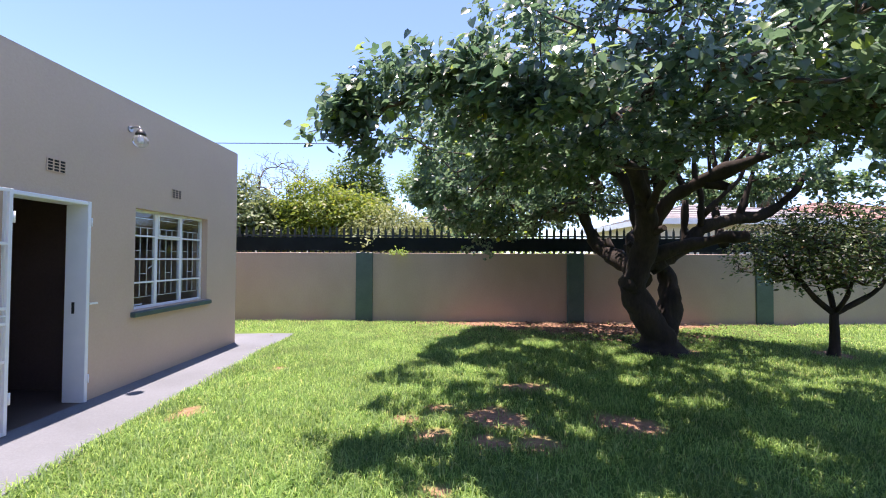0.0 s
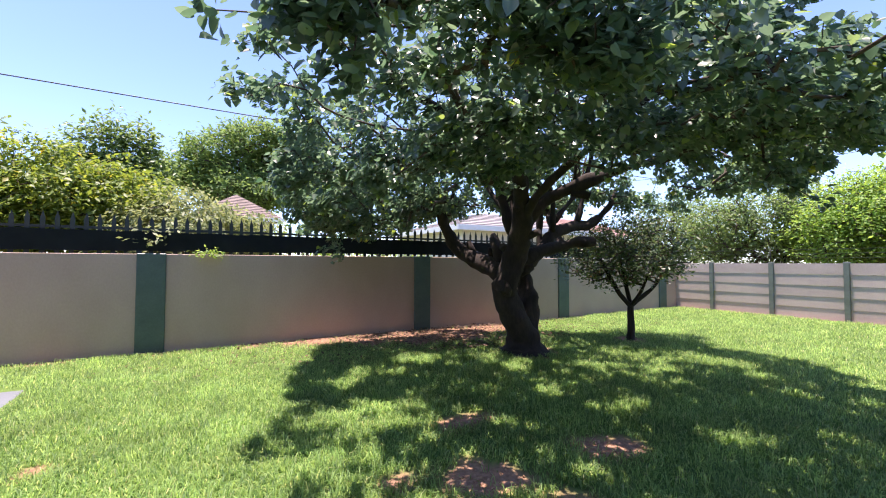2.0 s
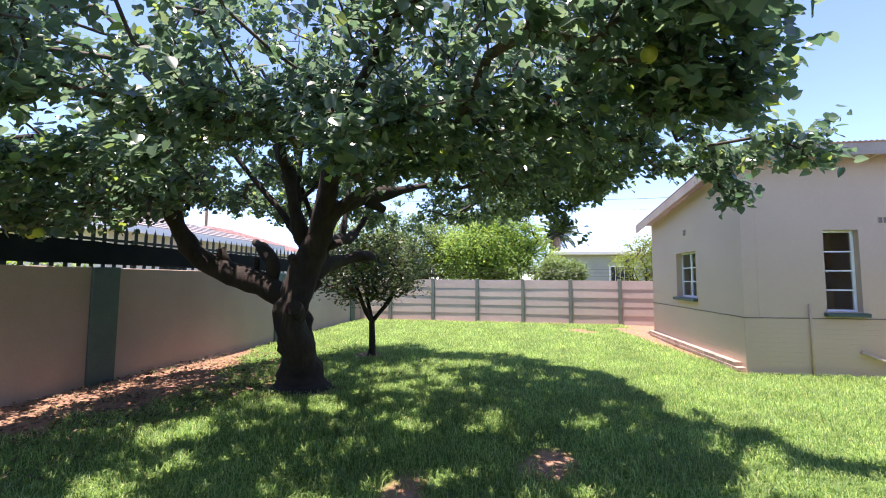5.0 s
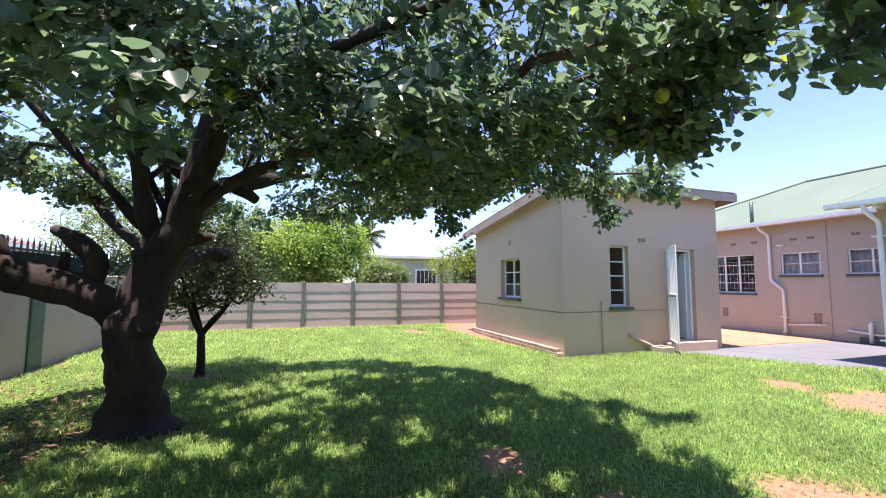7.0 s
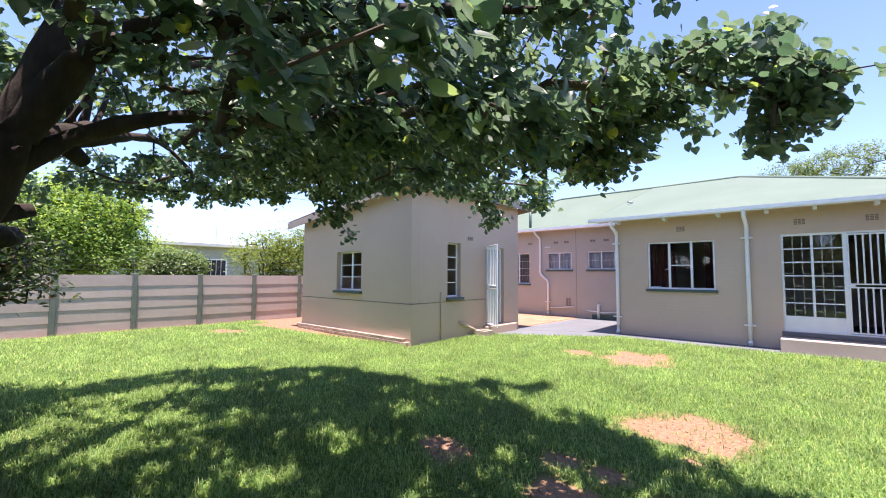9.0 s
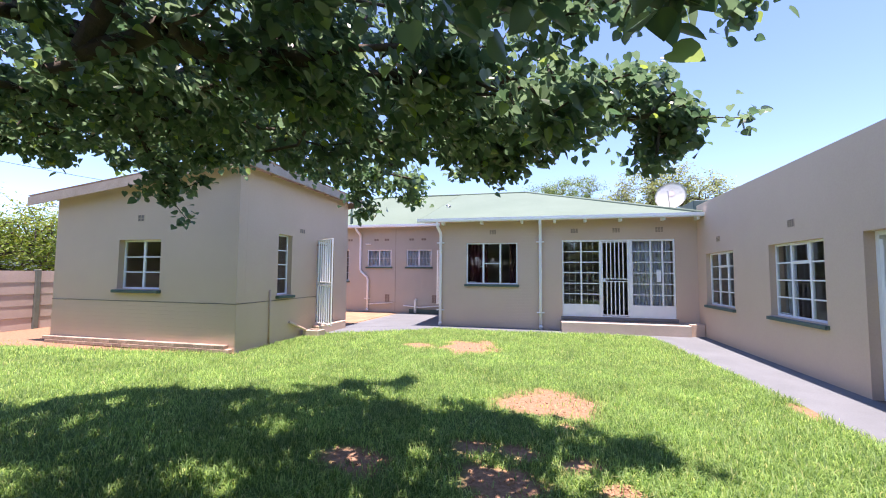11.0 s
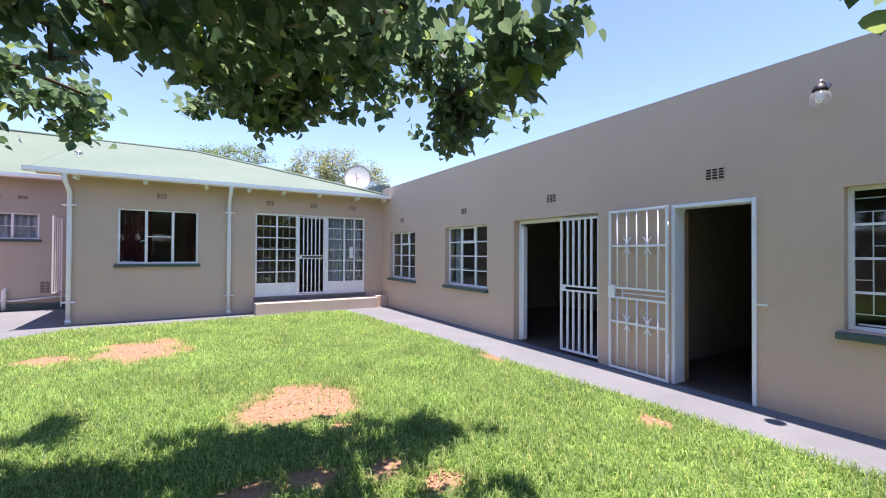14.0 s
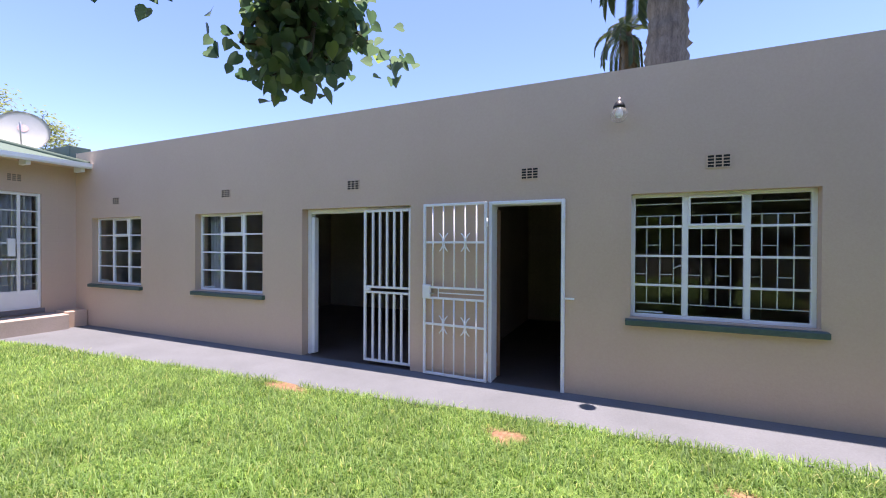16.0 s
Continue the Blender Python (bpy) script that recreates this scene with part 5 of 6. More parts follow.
    # the forked limbs above the cut, with straight young shoots rising from their knobs
    forks = [
        ([(3.4, 6.95, 1.85), (3.52, 6.78, 2.32), (3.82, 6.52, 2.66), (4.08, 6.25, 2.8), (4.2, 6.1, 2.86), (4.5, 5.8, 3.0), (5.1, 5.4, 3.2), (5.9, 5.0, 3.3)], (0.13, 0.115, 0.1, 0.13, 0.12, 0.055, 0.04, 0.02)),
        ([(3.28, 7.05, 1.36), (3.85, 7.15, 1.58), (4.2, 7.25, 1.76), (4.5, 7.25, 2.08), (5.05, 7.25, 2.25), (5.5, 7.25, 2.3), (6.0, 7.2, 2.65), (6.3, 7.2, 3.1)], (0.16, 0.14, 0.12, 0.1, 0.1, 0.09, 0.065, 0.035)),
        ([(3.32, 7.02, 1.5), (3.8, 6.95, 1.7), (4.1, 6.9, 1.78), (4.4, 6.75, 1.86), (4.62, 6.62, 1.88), (4.78, 6.54, 1.9)], (0.12, 0.115, 0.1, 0.09, 0.1, 0.075)),
        ([(3.38, 6.95, 1.85), (3.25, 7.05, 2.15), (3.16, 7.1, 2.58), (3.02, 7.1, 2.96), (2.86, 7.08, 3.02), (2.3, 6.8, 3.3)], (0.11, 0.1, 0.085, 0.1, 0.06, 0.03)),
        ([(3.38, 6.95, 1.95), (3.46, 7.2, 2.5), (3.45, 7.2, 3.1), (3.52, 7.2, 3.8), (3.5, 7.2, 4.5)], (0.075, 0.06, 0.05, 0.04, 0.02)),
        ([(3.16, 7.08, 2.5), (3.52, 6.9, 2.92), (3.79, 6.9, 3.24), (4.1, 6.85, 3.75)], (0.03, 0.028, 0.025, 0.015)),
        ([(3.52, 6.9, 2.15), (3.68, 7.3, 2.95), (3.56, 7.3, 3.29), (3.4, 7.35, 3.9)], (0.045, 0.04, 0.035, 0.02)),
        ([(3.95, 6.75, 2.6), (3.98, 7.1, 2.95), (3.92, 7.25, 3.3), (3.85, 7.3, 3.9)], (0.05, 0.045, 0.04, 0.02)),
        ([(4.2, 7.3, 1.8), (4.23, 7.35, 2.2), (4.25, 7.35, 2.58)], (0.065, 0.06, 0.055)),
        ([(4.45, 7.22, 2.1), (4.43, 7.2, 2.6), (4.34, 7.2, 2.98), (4.28, 7.2, 3.7)], (0.06, 0.055, 0.045, 0.02)),
        ([(4.47, 7.2, 2.3), (4.87, 7.15, 2.73), (5.1, 7.15, 2.97), (5.3, 7.15, 3.6)], (0.05, 0.045, 0.04, 0.02)),
        ([(5.13, 7.25, 2.27), (5.28, 7.25, 2.75), (5.46, 7.25, 3.33), (5.6, 7.25, 3.9)], (0.06, 0.05, 0.04, 0.02)),
        ([(4.08, 6.25, 2.85), (4.06, 6.28, 3.2), (4.1, 6.3, 3.7)], (0.032, 0.028, 0.016)),
        ([(4.15, 6.18, 2.88), (4.22, 6.12, 3.25), (4.35, 6.1, 3.7)], (0.034, 0.028, 0.016)),
        ([(4.22, 6.1, 2.9), (4.42, 6.0, 3.2), (4.6, 5.9, 3.6)], (0.03, 0.026, 0.016)),
        ([(4.02, 6.3, 2.85), (3.9, 6.15, 3.2), (3.75, 6.0, 3.7)], (0.03, 0.026, 0.016)),
        ([(2.98, 8.6, 2.45), (3.0, 8.5, 2.8), (3.1, 8.4, 3.4)], (0.04, 0.035, 0.02)),
        ([(3.45, 7.15, 2.1), (3.43, 7.6, 2.65), (3.32, 8.03, 3.17), (3.2, 8.3, 3.6)], (0.055, 0.048, 0.04, 0.025)),
        ([(2.86, 7.1, 3.0), (2.84, 7.2, 3.3), (2.8, 7.2, 3.9)], (0.04, 0.035, 0.02)),
    ]
    for k, (pts, radii) in enumerate(forks):
        path = smooth_path(pts, 4)
        paths.append(path)
        rr = np.interp(np.linspace(0, 1, len(path)), np.linspace(0, 1, len(radii)), radii)
        part("limb" if radii[0] > 0.07 else "shoot", tube(bmesh.new(), [Vector(p - o) for p in path], list(rr), 11 if radii[0] > 0.07 else 8, rough=0.5, seed=80 + k), BARK, tree)
    # burls and pruned stubs on trunk and limbs
    stubs = [((2.92, 6.78, 1.08), (-0.22, -0.12, 0.06), 0.13), ((3.02, 7.9, 1.65), (-0.1, 0.05, 0.28), 0.07), ((3.2, 7.55, 1.5), (-0.1, -0.05, 0.3), 0.06), ((3.75, 6.1, 2.7), (0.2, -0.2, -0.1), 0.08),
             ((3.12, 6.55, 1.92), (0.05, -0.3, 0.1), 0.07), ((3.1, 6.8, 1.6), (-0.25, 0.02, 0.2), 0.07), ((3.25, 6.85, 1.35), (0.18, -0.15, 0.12), 0.1), ((4.3, 6.4, 1.85), (0.2, -0.1, 0.1), 0.06), ((2.95, 6.4, 2.4), (-0.2, -0.05, -0.05), 0.05)]
    for k, (p, d, r) in enumerate(stubs):
        p, d = np.array(p) + move, np.array(d)
        part("stub", tube(bmesh.new(), [Vector(p - o), Vector(p - o + d * 0.5), Vector(p - o + d)], [r * 1.1, r, r * 0.75], 9, rough=0.5, seed=50 + k), BARK, tree)
    # crown
    targets = []
    while len(targets) < 3050:
        a, q = rng.uniform(0, 360), math.sqrt(rng.uniform(0, 1))
        reach, low = skirt(a)
        lump = 1 + 0.1 * noise.noise((math.cos(radians(a)) * 2.2, math.sin(radians(a)) * 2.2, 4.0))
        rho = q * reach * lump
        x, y = CX + rho * math.cos(radians(a)), CY + rho * math.sin(radians(a))
        zb = low + (2.95 - low) * (1 - q ** 2.2) + 0.14 * noise.noise((x * 0.9, y * 0.9, 8))
        zt = 2.75 + 3.1 * (1 - q ** 2.4) ** 0.75 + 0.5 * noise.noise((x * 0.7, y * 0.7, 2))
        c = rng.uniform()
        z = zb + rng.exponential(0.22) if c < 0.47 else (zt - rng.exponential(0.35) if c < 0.8 else rng.uniform(zb, max(zb, zt)))
        if z < zb - 0.05 or z > zt + 0.1:
            continue
        if math.hypot(x - 3.8, y - 7.1) < 1.55 and z < 3.05 - 0.35 * noise.noise((x, y, 6.0)):
            continue
        if noise.noise((x * 1.1, y * 1.1, z * 1.1 + 30)) < (-0.08 if y > 5.6 or z > 3.6 else -0.15):
            continue
        if rng.uniform() < 0.88 and min(math.hypot((x - g[0]) / g[2], (y - g[1]) / g[3]) for g in GAPS) < 1:
            continue
        if (x < -0.2 and 3.95 < y < 6.4 and z < 2.95) or (x < 0.5 and y < (4.8 if x > -0.6 else 4.1) and z > 3.25) or (x < -0.85 and 3.6 < y < 4.1) or (-0.5 < x < 0.9 and y < 3.6 and z < 2.75) or (y < 2.7 and z > 2.85):
            continue
        targets.append((x, y, z))
    # the low mass of leaves on the side of the boundary wall
    while len(targets) < 3290:
        x, y = rng.uniform(0.1, 2.9), rng.uniform(7.9, 9.4)
        z = (2.08 if x < 1.9 else 2.45) + 0.2 * noise.noise((x * 1.4, y * 1.4, 3.0)) + rng.exponential(0.3)
        if x > 0.36 * (y - 8) - 0.02 and math.hypot(x - 3.8, y - 7.1) > 1.15 and z < 3.0:
            targets.append((x, y, z))
    # leaves hanging low over the middle of the lawn
    while len(targets) < 3480:
        x, y = rng.uniform(0.3, 2.3), rng.uniform(3.6, 5.7)
        z = 2.5 + 0.2 * noise.noise((x * 1.5, y * 1.5, 9.0)) + rng.exponential(0.14)
        if noise.noise((x * 1.6, y * 1.6, 21.0)) > -0.12:
            targets.append((x, y, z))
    # thick clumps at the open edge, and twigs hanging near the path
    for n, at, sd in ((45, (-0.78, 3.4, 2.76), (0.1, 0.12, 0.14)), (24, (-0.42, 3.55, 2.98), (0.2, 0.18, 0.1)), (26, (0.52, 3.05, 2.62), (0.17, 0.12, 0.07)), (45, (0.12, 3.2, 2.9), (0.33, 0.17, 0.09)), (30, (0.6, 3.08, 2.8), (0.3, 0.14, 0.09)), (4, (0.22, 6.19, 2.12), (0.05, 0.04, 0.03)), (3, (0.08, 6.38, 2.38), (0.06, 0.06, 0.04)), (4, (-0.16, 6.01, 2.13), (0.04, 0.04, 0.03)), (10, (0.12, 5.08, 2.27), (0.09, 0.09, 0.06))):
        targets += [tuple(q) for q in rng.normal(at, sd, (n, 3))]
    # sprays that hang lower than the rest
    for p in ((-0.95, 3.5, 2.55), (1.9, 1.6, 2.5), (1.8, 1.8, 2.6), (4.1, 3.2, 2.12), (4.1, 3.4, 2.3), (4.0, 3.5, 2.45), (0.95, 9.3, 1.62), (0.9, 9.1, 1.8), (0.42, 8.1, 1.72), (0.6, 8.4, 1.9), (2.45, 2.05, 2.3), (2.5, 2.1, 2.45), (0.6, 2.8, 2.5)):
        targets.append(p)
        if p[2] > 2.2:
            for k in range(5):
                q = rng.normal(0, 0.12, 3)
                targets.append((p[0] + q[0], p[1] + q[1], p[2] + abs(q[2]) + 0.03))
    targets = np.array(targets)
    pos, par, area, fixed, tips = grow(paths, targets, rng)
    radius = 0.0034 * np.sqrt(np.maximum(area, 1)) ** 0.92
    tw = shared("twig_work", branch_mesh("twig_work", pos - o, par, np.minimum(radius, 0.07), fixed, TWIG), tree)
    tw["kind"] = "stuff"
    at, tip, face, size = leaf_spray(pos[tips], 19, 0.068, (0.042, 0.084), rng, np.array((CX, CY, 2.2)))
    # leaves along the outer twigs too
    more = rng.choice(np.where(area[fixed:] <= 3)[0] + fixed, 12000)
    at2, tip2, face2, size2 = leaf_spray(pos[more], 1, 0.04, (0.05, 0.09), rng, np.array((CX, CY, 2.2)))
    at, tip, face, size = np.concatenate([at, at2]), np.concatenate([tip, tip2]), np.concatenate([face, face2]), np.concatenate([size, size2])
    low = at[:, 2] < 3.1
    for name, k, shape, faces, label in (("crown", ~low, HEART_PLAIN, HEART_PLAIN_FACES, "dense crown of broad heart-shaped dark green leaves"), ("crown_fringe", low, HEART, HEART_FACES, "hanging lower fringe of broad heart-shaped leaves")):
        shared(name, leaf_mesh("leaves", at[k] - o, tip[k], face[k], size[k], MULBERRY, shape, faces), tree)["label"] = label
    FRUIT = surface("yellow_green_fruit", (0.42, 0.44, 0.05), (0.55, 0.52, 0.08), 0.5, 8, 60, 0.05)
    bm = bmesh.new()
    bmesh.ops.create_icosphere(bm, subdivisions=2, radius=0.045)
    for v in bm.verts:
        v.co.z *= 1.12
    for f in bm.faces:
        f.smooth = True
    me = mesh_of("fruit", bm, FRUIT)
    for k in rng.choice(np.where((targets[:, 2] < 3.0))[0], 14, replace=False):
        shared("fruit", me, tree, Matrix.Translation(Vector(targets[k] - o - np.array((0, 0, 0.06)))))
    return tree


shade_tree()


def crown_shell(rng, lumps, n):
    """Places on and in a crown made of several lumps: x, y, z, reach, height."""
    w = np.array([l[3] ** 2 * l[4] for l in lumps])
    pick = rng.choice(len(lumps), n, p=w / w.sum())
    d = unit_rows(rng.normal(0, 1, (n, 3)))
    r = rng.uniform(0.25, 1.0, n) ** 0.4
    L = np.array(lumps)[pick]
    wob = np.array([1 + 0.42 * noise.noise(Vector(q) * 2.9 + Vector((float(i % 7), 0, 0))) for q, i in zip(d, pick)])
    return L[:, :3] + d * (r * wob)[:, None] * np.stack([L[:, 3], L[:, 3], L[:, 4]], 1)


def bush(name, label, category, base, lumps, stems, n, leaf, material, seed, per=7, spread=0.09, bark=None, sides=6, thick=0.03, droop=0.2, group="", shape=KITE, faces=KITE_FACES, floor=0.0):
    """A bush or small tree: stems from the ground, branches to many tips, leaves round the tips."""
    rng = np.random.default_rng(seed)
    t = thing(name, label, category, pose(*base), group)
    o = np.array(base, float)
    targets = crown_shell(rng, lumps, n)
    targets = targets[targets[:, 2] > base[2] + floor]
    paths = [smooth_path(s[0], 3) for s in stems]
    for k, (pts, radii) in enumerate(stems):
        rr = np.interp(np.linspace(0, 1, len(paths[k])), np.linspace(0, 1, len(radii)), radii)
        part("trunk" if k == 0 else "limb", tube(bmesh.new(), [Vector(p - o) for p in paths[k]], list(rr), 10, rough=0.25, seed=seed + k), bark or BARK, t)
    pos, par, area, fixed, tips = grow(paths, targets, rng, 0.3)
    radius = np.minimum(thick * 0.12 * np.sqrt(np.maximum(area, 1)), thick)
    shared("twig_work", branch_mesh("twig_work", pos - o, par, radius, fixed, bark or TWIG, 4), t)["kind"] = "stuff"
    c = np.array([l[:3] for l in lumps]).mean(axis=0)
    at, tip, face, size = leaf_spray(pos[tips], per, spread, leaf, rng, c, droop)
    crown = shared("crown", leaf_mesh("leaves", at - o, tip, face, size, material, shape, faces), t)
    return t


SMALL = leafy("small_dark_leaves", (0.034, 0.064, 0.024), (0.08, 0.128, 0.044), 0.32, 0.38, 0.55, warm=(0.16, 0.1, 0.04))
bush("small_tree", "small dark-leaved garden tree with a thin forked trunk on the lawn", "tree", (6.68, 7.18, -0.12), [(6.62, 7.21, 1.73, 1.15, 0.72), (7.28, 6.88, 1.84, 0.85, 0.62), (5.96, 7.59, 1.67, 0.8, 0.52), (6.73, 7.38, 2.21, 0.85, 0.42), (6.35, 6.61, 1.51, 0.75, 0.45)],
     [([(6.66, 7.18, -0.2), (6.68, 7.18, -0.06), (6.7, 7.19, 0.28), (6.72, 7.20, 0.63)], (0.12, 0.085, 0.068, 0.065)), ([(6.72, 7.20, 0.59), (6.46, 7.26, 0.84), (6.18, 7.32, 1.24), (5.96, 7.38, 1.62)], (0.05, 0.045, 0.035, 0.015)), ([(6.72, 7.20, 0.6), (6.73, 7.32, 1.03), (6.68, 7.43, 1.62)], (0.045, 0.04, 0.02)), ([(6.72, 7.20, 0.6), (7.01, 7.10, 0.81), (7.23, 6.93, 1.08), (7.45, 6.83, 1.62)], (0.05, 0.045, 0.035, 0.015)), ([(6.72, 7.20, 0.6), (6.68, 6.93, 0.92), (6.51, 6.61, 1.35)], (0.04, 0.035, 0.015))],
     760, (0.055, 0.1), SMALL, 11, per=10, spread=0.09, droop=0.1, floor=0.97, shape=OVAL, faces=OVAL_FACES)


def stem_set(x, y, z, n, seed, r=0.06):
    rng = np.random.default_rng(seed)
    out = []
    for k in range(n):
        a = rng.uniform(0, math.tau)
        d = rng.uniform(0.1, 0.35)
        out.append(([(x + 0.1 * k, y, -0.1), (x + 0.1 * k + d * math.cos(a), y + d * math.sin(a), z * 0.5), (x + 0.1 * k + 2 * d * math.cos(a), y + 2 * d * math.sin(a), z)], (r, r * 0.8, r * 0.4)))
    return out


YELLOW = leafy("yellow_green_leaves", (0.085, 0.145, 0.028), (0.175, 0.25, 0.05), 0.4, 0.5, 0.4, warm=(0.3, 0.27, 0.05))
OLIVE = leafy("olive_green_leaves", (0.12, 0.16, 0.06), (0.235, 0.28, 0.125), 0.38, 0.5, 0.4)
FRESH = leafy("fresh_green_leaves", (0.13, 0.235, 0.05), (0.21, 0.345, 0.085), 0.45, 0.5, 0.4)
GREY = leafy("grey_green_leaves", (0.08, 0.125, 0.05), (0.19, 0.25, 0.11), 0.3, 0.45, 0.5)
DEEP = leafy("deep_green_leaves", (0.08, 0.14, 0.045), (0.14, 0.22, 0.07), 0.38, 0.45, 0.5)
FEATHER = leafy("feathery_green_leaves", (0.068, 0.135, 0.042), (0.135, 0.22, 0.068), 0.42, 0.6, 0.3)

# neighbours' bushes north of the wall
bush("garden_bush", "grey-green leafy bush beyond the boundary wall", "bush", (-6.0, 12.2, 0), [(-6.2, 12.3, 2.5, 1.3, 1.3), (-7.6, 12.6, 2.4, 1.2, 1.2), (-5.2, 12.0, 2.2, 0.9, 0.9)], stem_set(-6.2, 12.2, 1.6, 3, 1), 800, (0.12, 0.2), GREY, 21, per=22, spread=0.16, floor=1.3)
bush("garden_bush", "yellow-green leafy bush beyond the boundary wall", "bush", (-3.6, 12.4, 0), [(-3.8, 12.5, 2.6, 1.25, 1.2), (-2.7, 12.3, 2.4, 1.0, 1.0), (-4.7, 12.3, 2.4, 0.9, 0.9)], stem_set(-3.6, 12.4, 1.5, 3, 2), 850, (0.09, 0.155), YELLOW, 22, per=24, spread=0.13, floor=1.3)
bush("garden_bush", "pale green drooping bush leaning over the fence", "bush", (-1.3, 11.6, 0), [(-1.4, 11.6, 2.1, 1.0, 0.85), (-0.5, 11.5, 1.95, 0.8, 0.65), (-2.3, 11.5, 2.0, 0.8, 0.7), (-1.7, 10.5, 1.95, 0.5, 0.3)], stem_set(-1.3, 11.6, 1.3, 3, 3), 700, (0.08, 0.13), OLIVE, 23, per=22, spread=0.13, floor=1.25, droop=0.5)
bush("garden_bush", "tall dense dark green shrub beyond the wall", "bush", (-3.0, 14.5, 0), [(-3.6, 14.6, 2.9, 0.85, 1.25), (-2.75, 14.5, 2.9, 0.75, 1.3), (-4.1, 14.6, 3.9, 0.3, 0.95), (-3.7, 14.4, 4.1, 0.28, 1.0), (-3.35, 14.6, 4.3, 0.28, 1.1), (-3.05, 14.4, 4.0, 0.3, 1.0), (-2.75, 14.6, 4.2, 0.28, 1.1), (-2.45, 14.5, 3.8, 0.3, 0.9), (-2.15, 14.5, 3.4, 0.3, 0.8)], stem_set(-3.2, 14.5, 2.2, 4, 4), 1000, (0.1, 0.165), DEEP, 24, per=21, spread=0.14, floor=1.4)
bush("garden_bush", "low green shrubs behind the palisade", "bush", (1.5, 12.0, 0), [(0.8, 12.0, 1.7, 0.9, 0.6), (2.2, 12.2, 1.7, 1.0, 0.6), (3.6, 12.3, 1.6, 0.9, 0.5)], stem_set(1.5, 12.0, 1.2, 3, 5), 350, (0.07, 0.12), FRESH, 25, per=14, spread=0.12, floor=1.2)
sprig = bush("ivy_sprig", "small green creeper hanging over the wall top", "plant", (-1.2, 10.02, 1.66), [(-1.2, 9.95, 1.66, 0.24, 0.07)], [([(-1.2, 10.1, 1.66), (-1.2, 10.0, 1.7), (-1.2, 9.95, 1.66)], (0.008, 0.007, 0.005))], 30, (0.05, 0.08), FRESH, 26, per=5, spread=0.04, thick=0.005, floor=-0.2)
# wide feathery tree, bare tree
bush("feathery_tree", "wide feathery green tree in a neighbour's garden", "tree", (2.0, 34.0, 0), [(0.3, 34, 7.4, 3.0, 1.3), (4.0, 34.5, 8.4, 3.2, 1.2), (-1.7, 33.5, 7.6, 2.4, 1.0), (2.2, 33.5, 10.2, 3.0, 1.2), (7.0, 35, 8.6, 3.0, 1.2), (1.6, 32.5, 6.2, 3.2, 1.0), (5.2, 33, 6.8, 3.0, 1.0), (-0.6, 33, 9.2, 2.2, 0.9), (5.0, 34, 10.0, 2.6, 1.0)], [([(2.0, 34, -0.1), (1.9, 34, 2.4), (1.8, 34, 4.8)], (0.4, 0.32, 0.26)), ([(1.8, 34, 4.6), (-0.2, 34, 6.0), (-1.6, 33.7, 7.0)], (0.2, 0.13, 0.06)), ([(1.8, 34, 4.7), (3.9, 34.2, 6.6), (6.0, 34.8, 7.6)], (0.2, 0.13, 0.06))], 2000, (0.2, 0.36), FEATHER, 27, per=24, spread=0.34, thick=0.09)
bush("bare_tree", "thin grey tree with sparse leaves far beyond the wall", "tree", (-11.0, 27.0, 0), [(-11, 27, 6.6, 2.3, 1.7), (-9.2, 27, 5.8, 1.4, 1.2)], [([(-11, 27, -0.1), (-11, 27, 2.5), (-10.9, 27, 4.6)], (0.22, 0.17, 0.1))], 600, (0.08, 0.14), GREY, 28, per=3, spread=0.2, bark=TWIG, thick=0.06)

# trees beyond the east fence
for k, (x, y, lumps, m) in enumerate(((16.6, 8.6, [(16.6, 8.8, 2.75, 1.95, 1.56), (17.2, 7.4, 2.95, 1.49, 1.44), (15.6, 9.8, 2.65, 1.49, 1.20)], DEEP), (16.4, 6.0, [(16.3, 6.0, 2.75, 1.72, 1.50), (17.0, 5.2, 3.05, 1.49, 1.56), (15.4, 6.4, 2.35, 1.03, 0.96)], FRESH), (17.2, 3.6, [(17.0, 4.3, 3.4, 1.25, 1.35), (16.5, 5.5, 2.7, 1.2, 1.1), (17.3, 3.2, 2.4, 0.9, 0.9), (16.2, 4.6, 2.2, 1.0, 0.8)], FRESH), (15.6, 1.6, [(15.6, 2.0, 1.75, 0.5, 0.45), (15.3, 2.6, 1.8, 0.45, 0.4)], DEEP), (17.2, -1.7, [(17.3, -1.6, 2.45, 1.38, 1.08), (16.6, -2.9, 2.55, 1.38, 1.20), (17.6, -4.2, 2.45, 1.38, 1.08)], YELLOW), (18.5, 13.0, [(18.5, 12.5, 3.05, 2.53, 1.92), (16.2, 12.2, 2.75, 1.61, 1.44)], DEEP))):
    bush("hedge_tree", ("bright" if m is FRESH else "yellowish" if m is YELLOW else "dark") + " green hedge tree beyond the precast fence", "tree", (x, y, 0), lumps, stem_set(x, y, 1.8, 3, 40 + k), 1300 if k < 3 else 700, (0.085, 0.15), m, 60 + k, per=19, spread=0.17, floor=1.0, thick=0.05, group="trees beyond the fence")

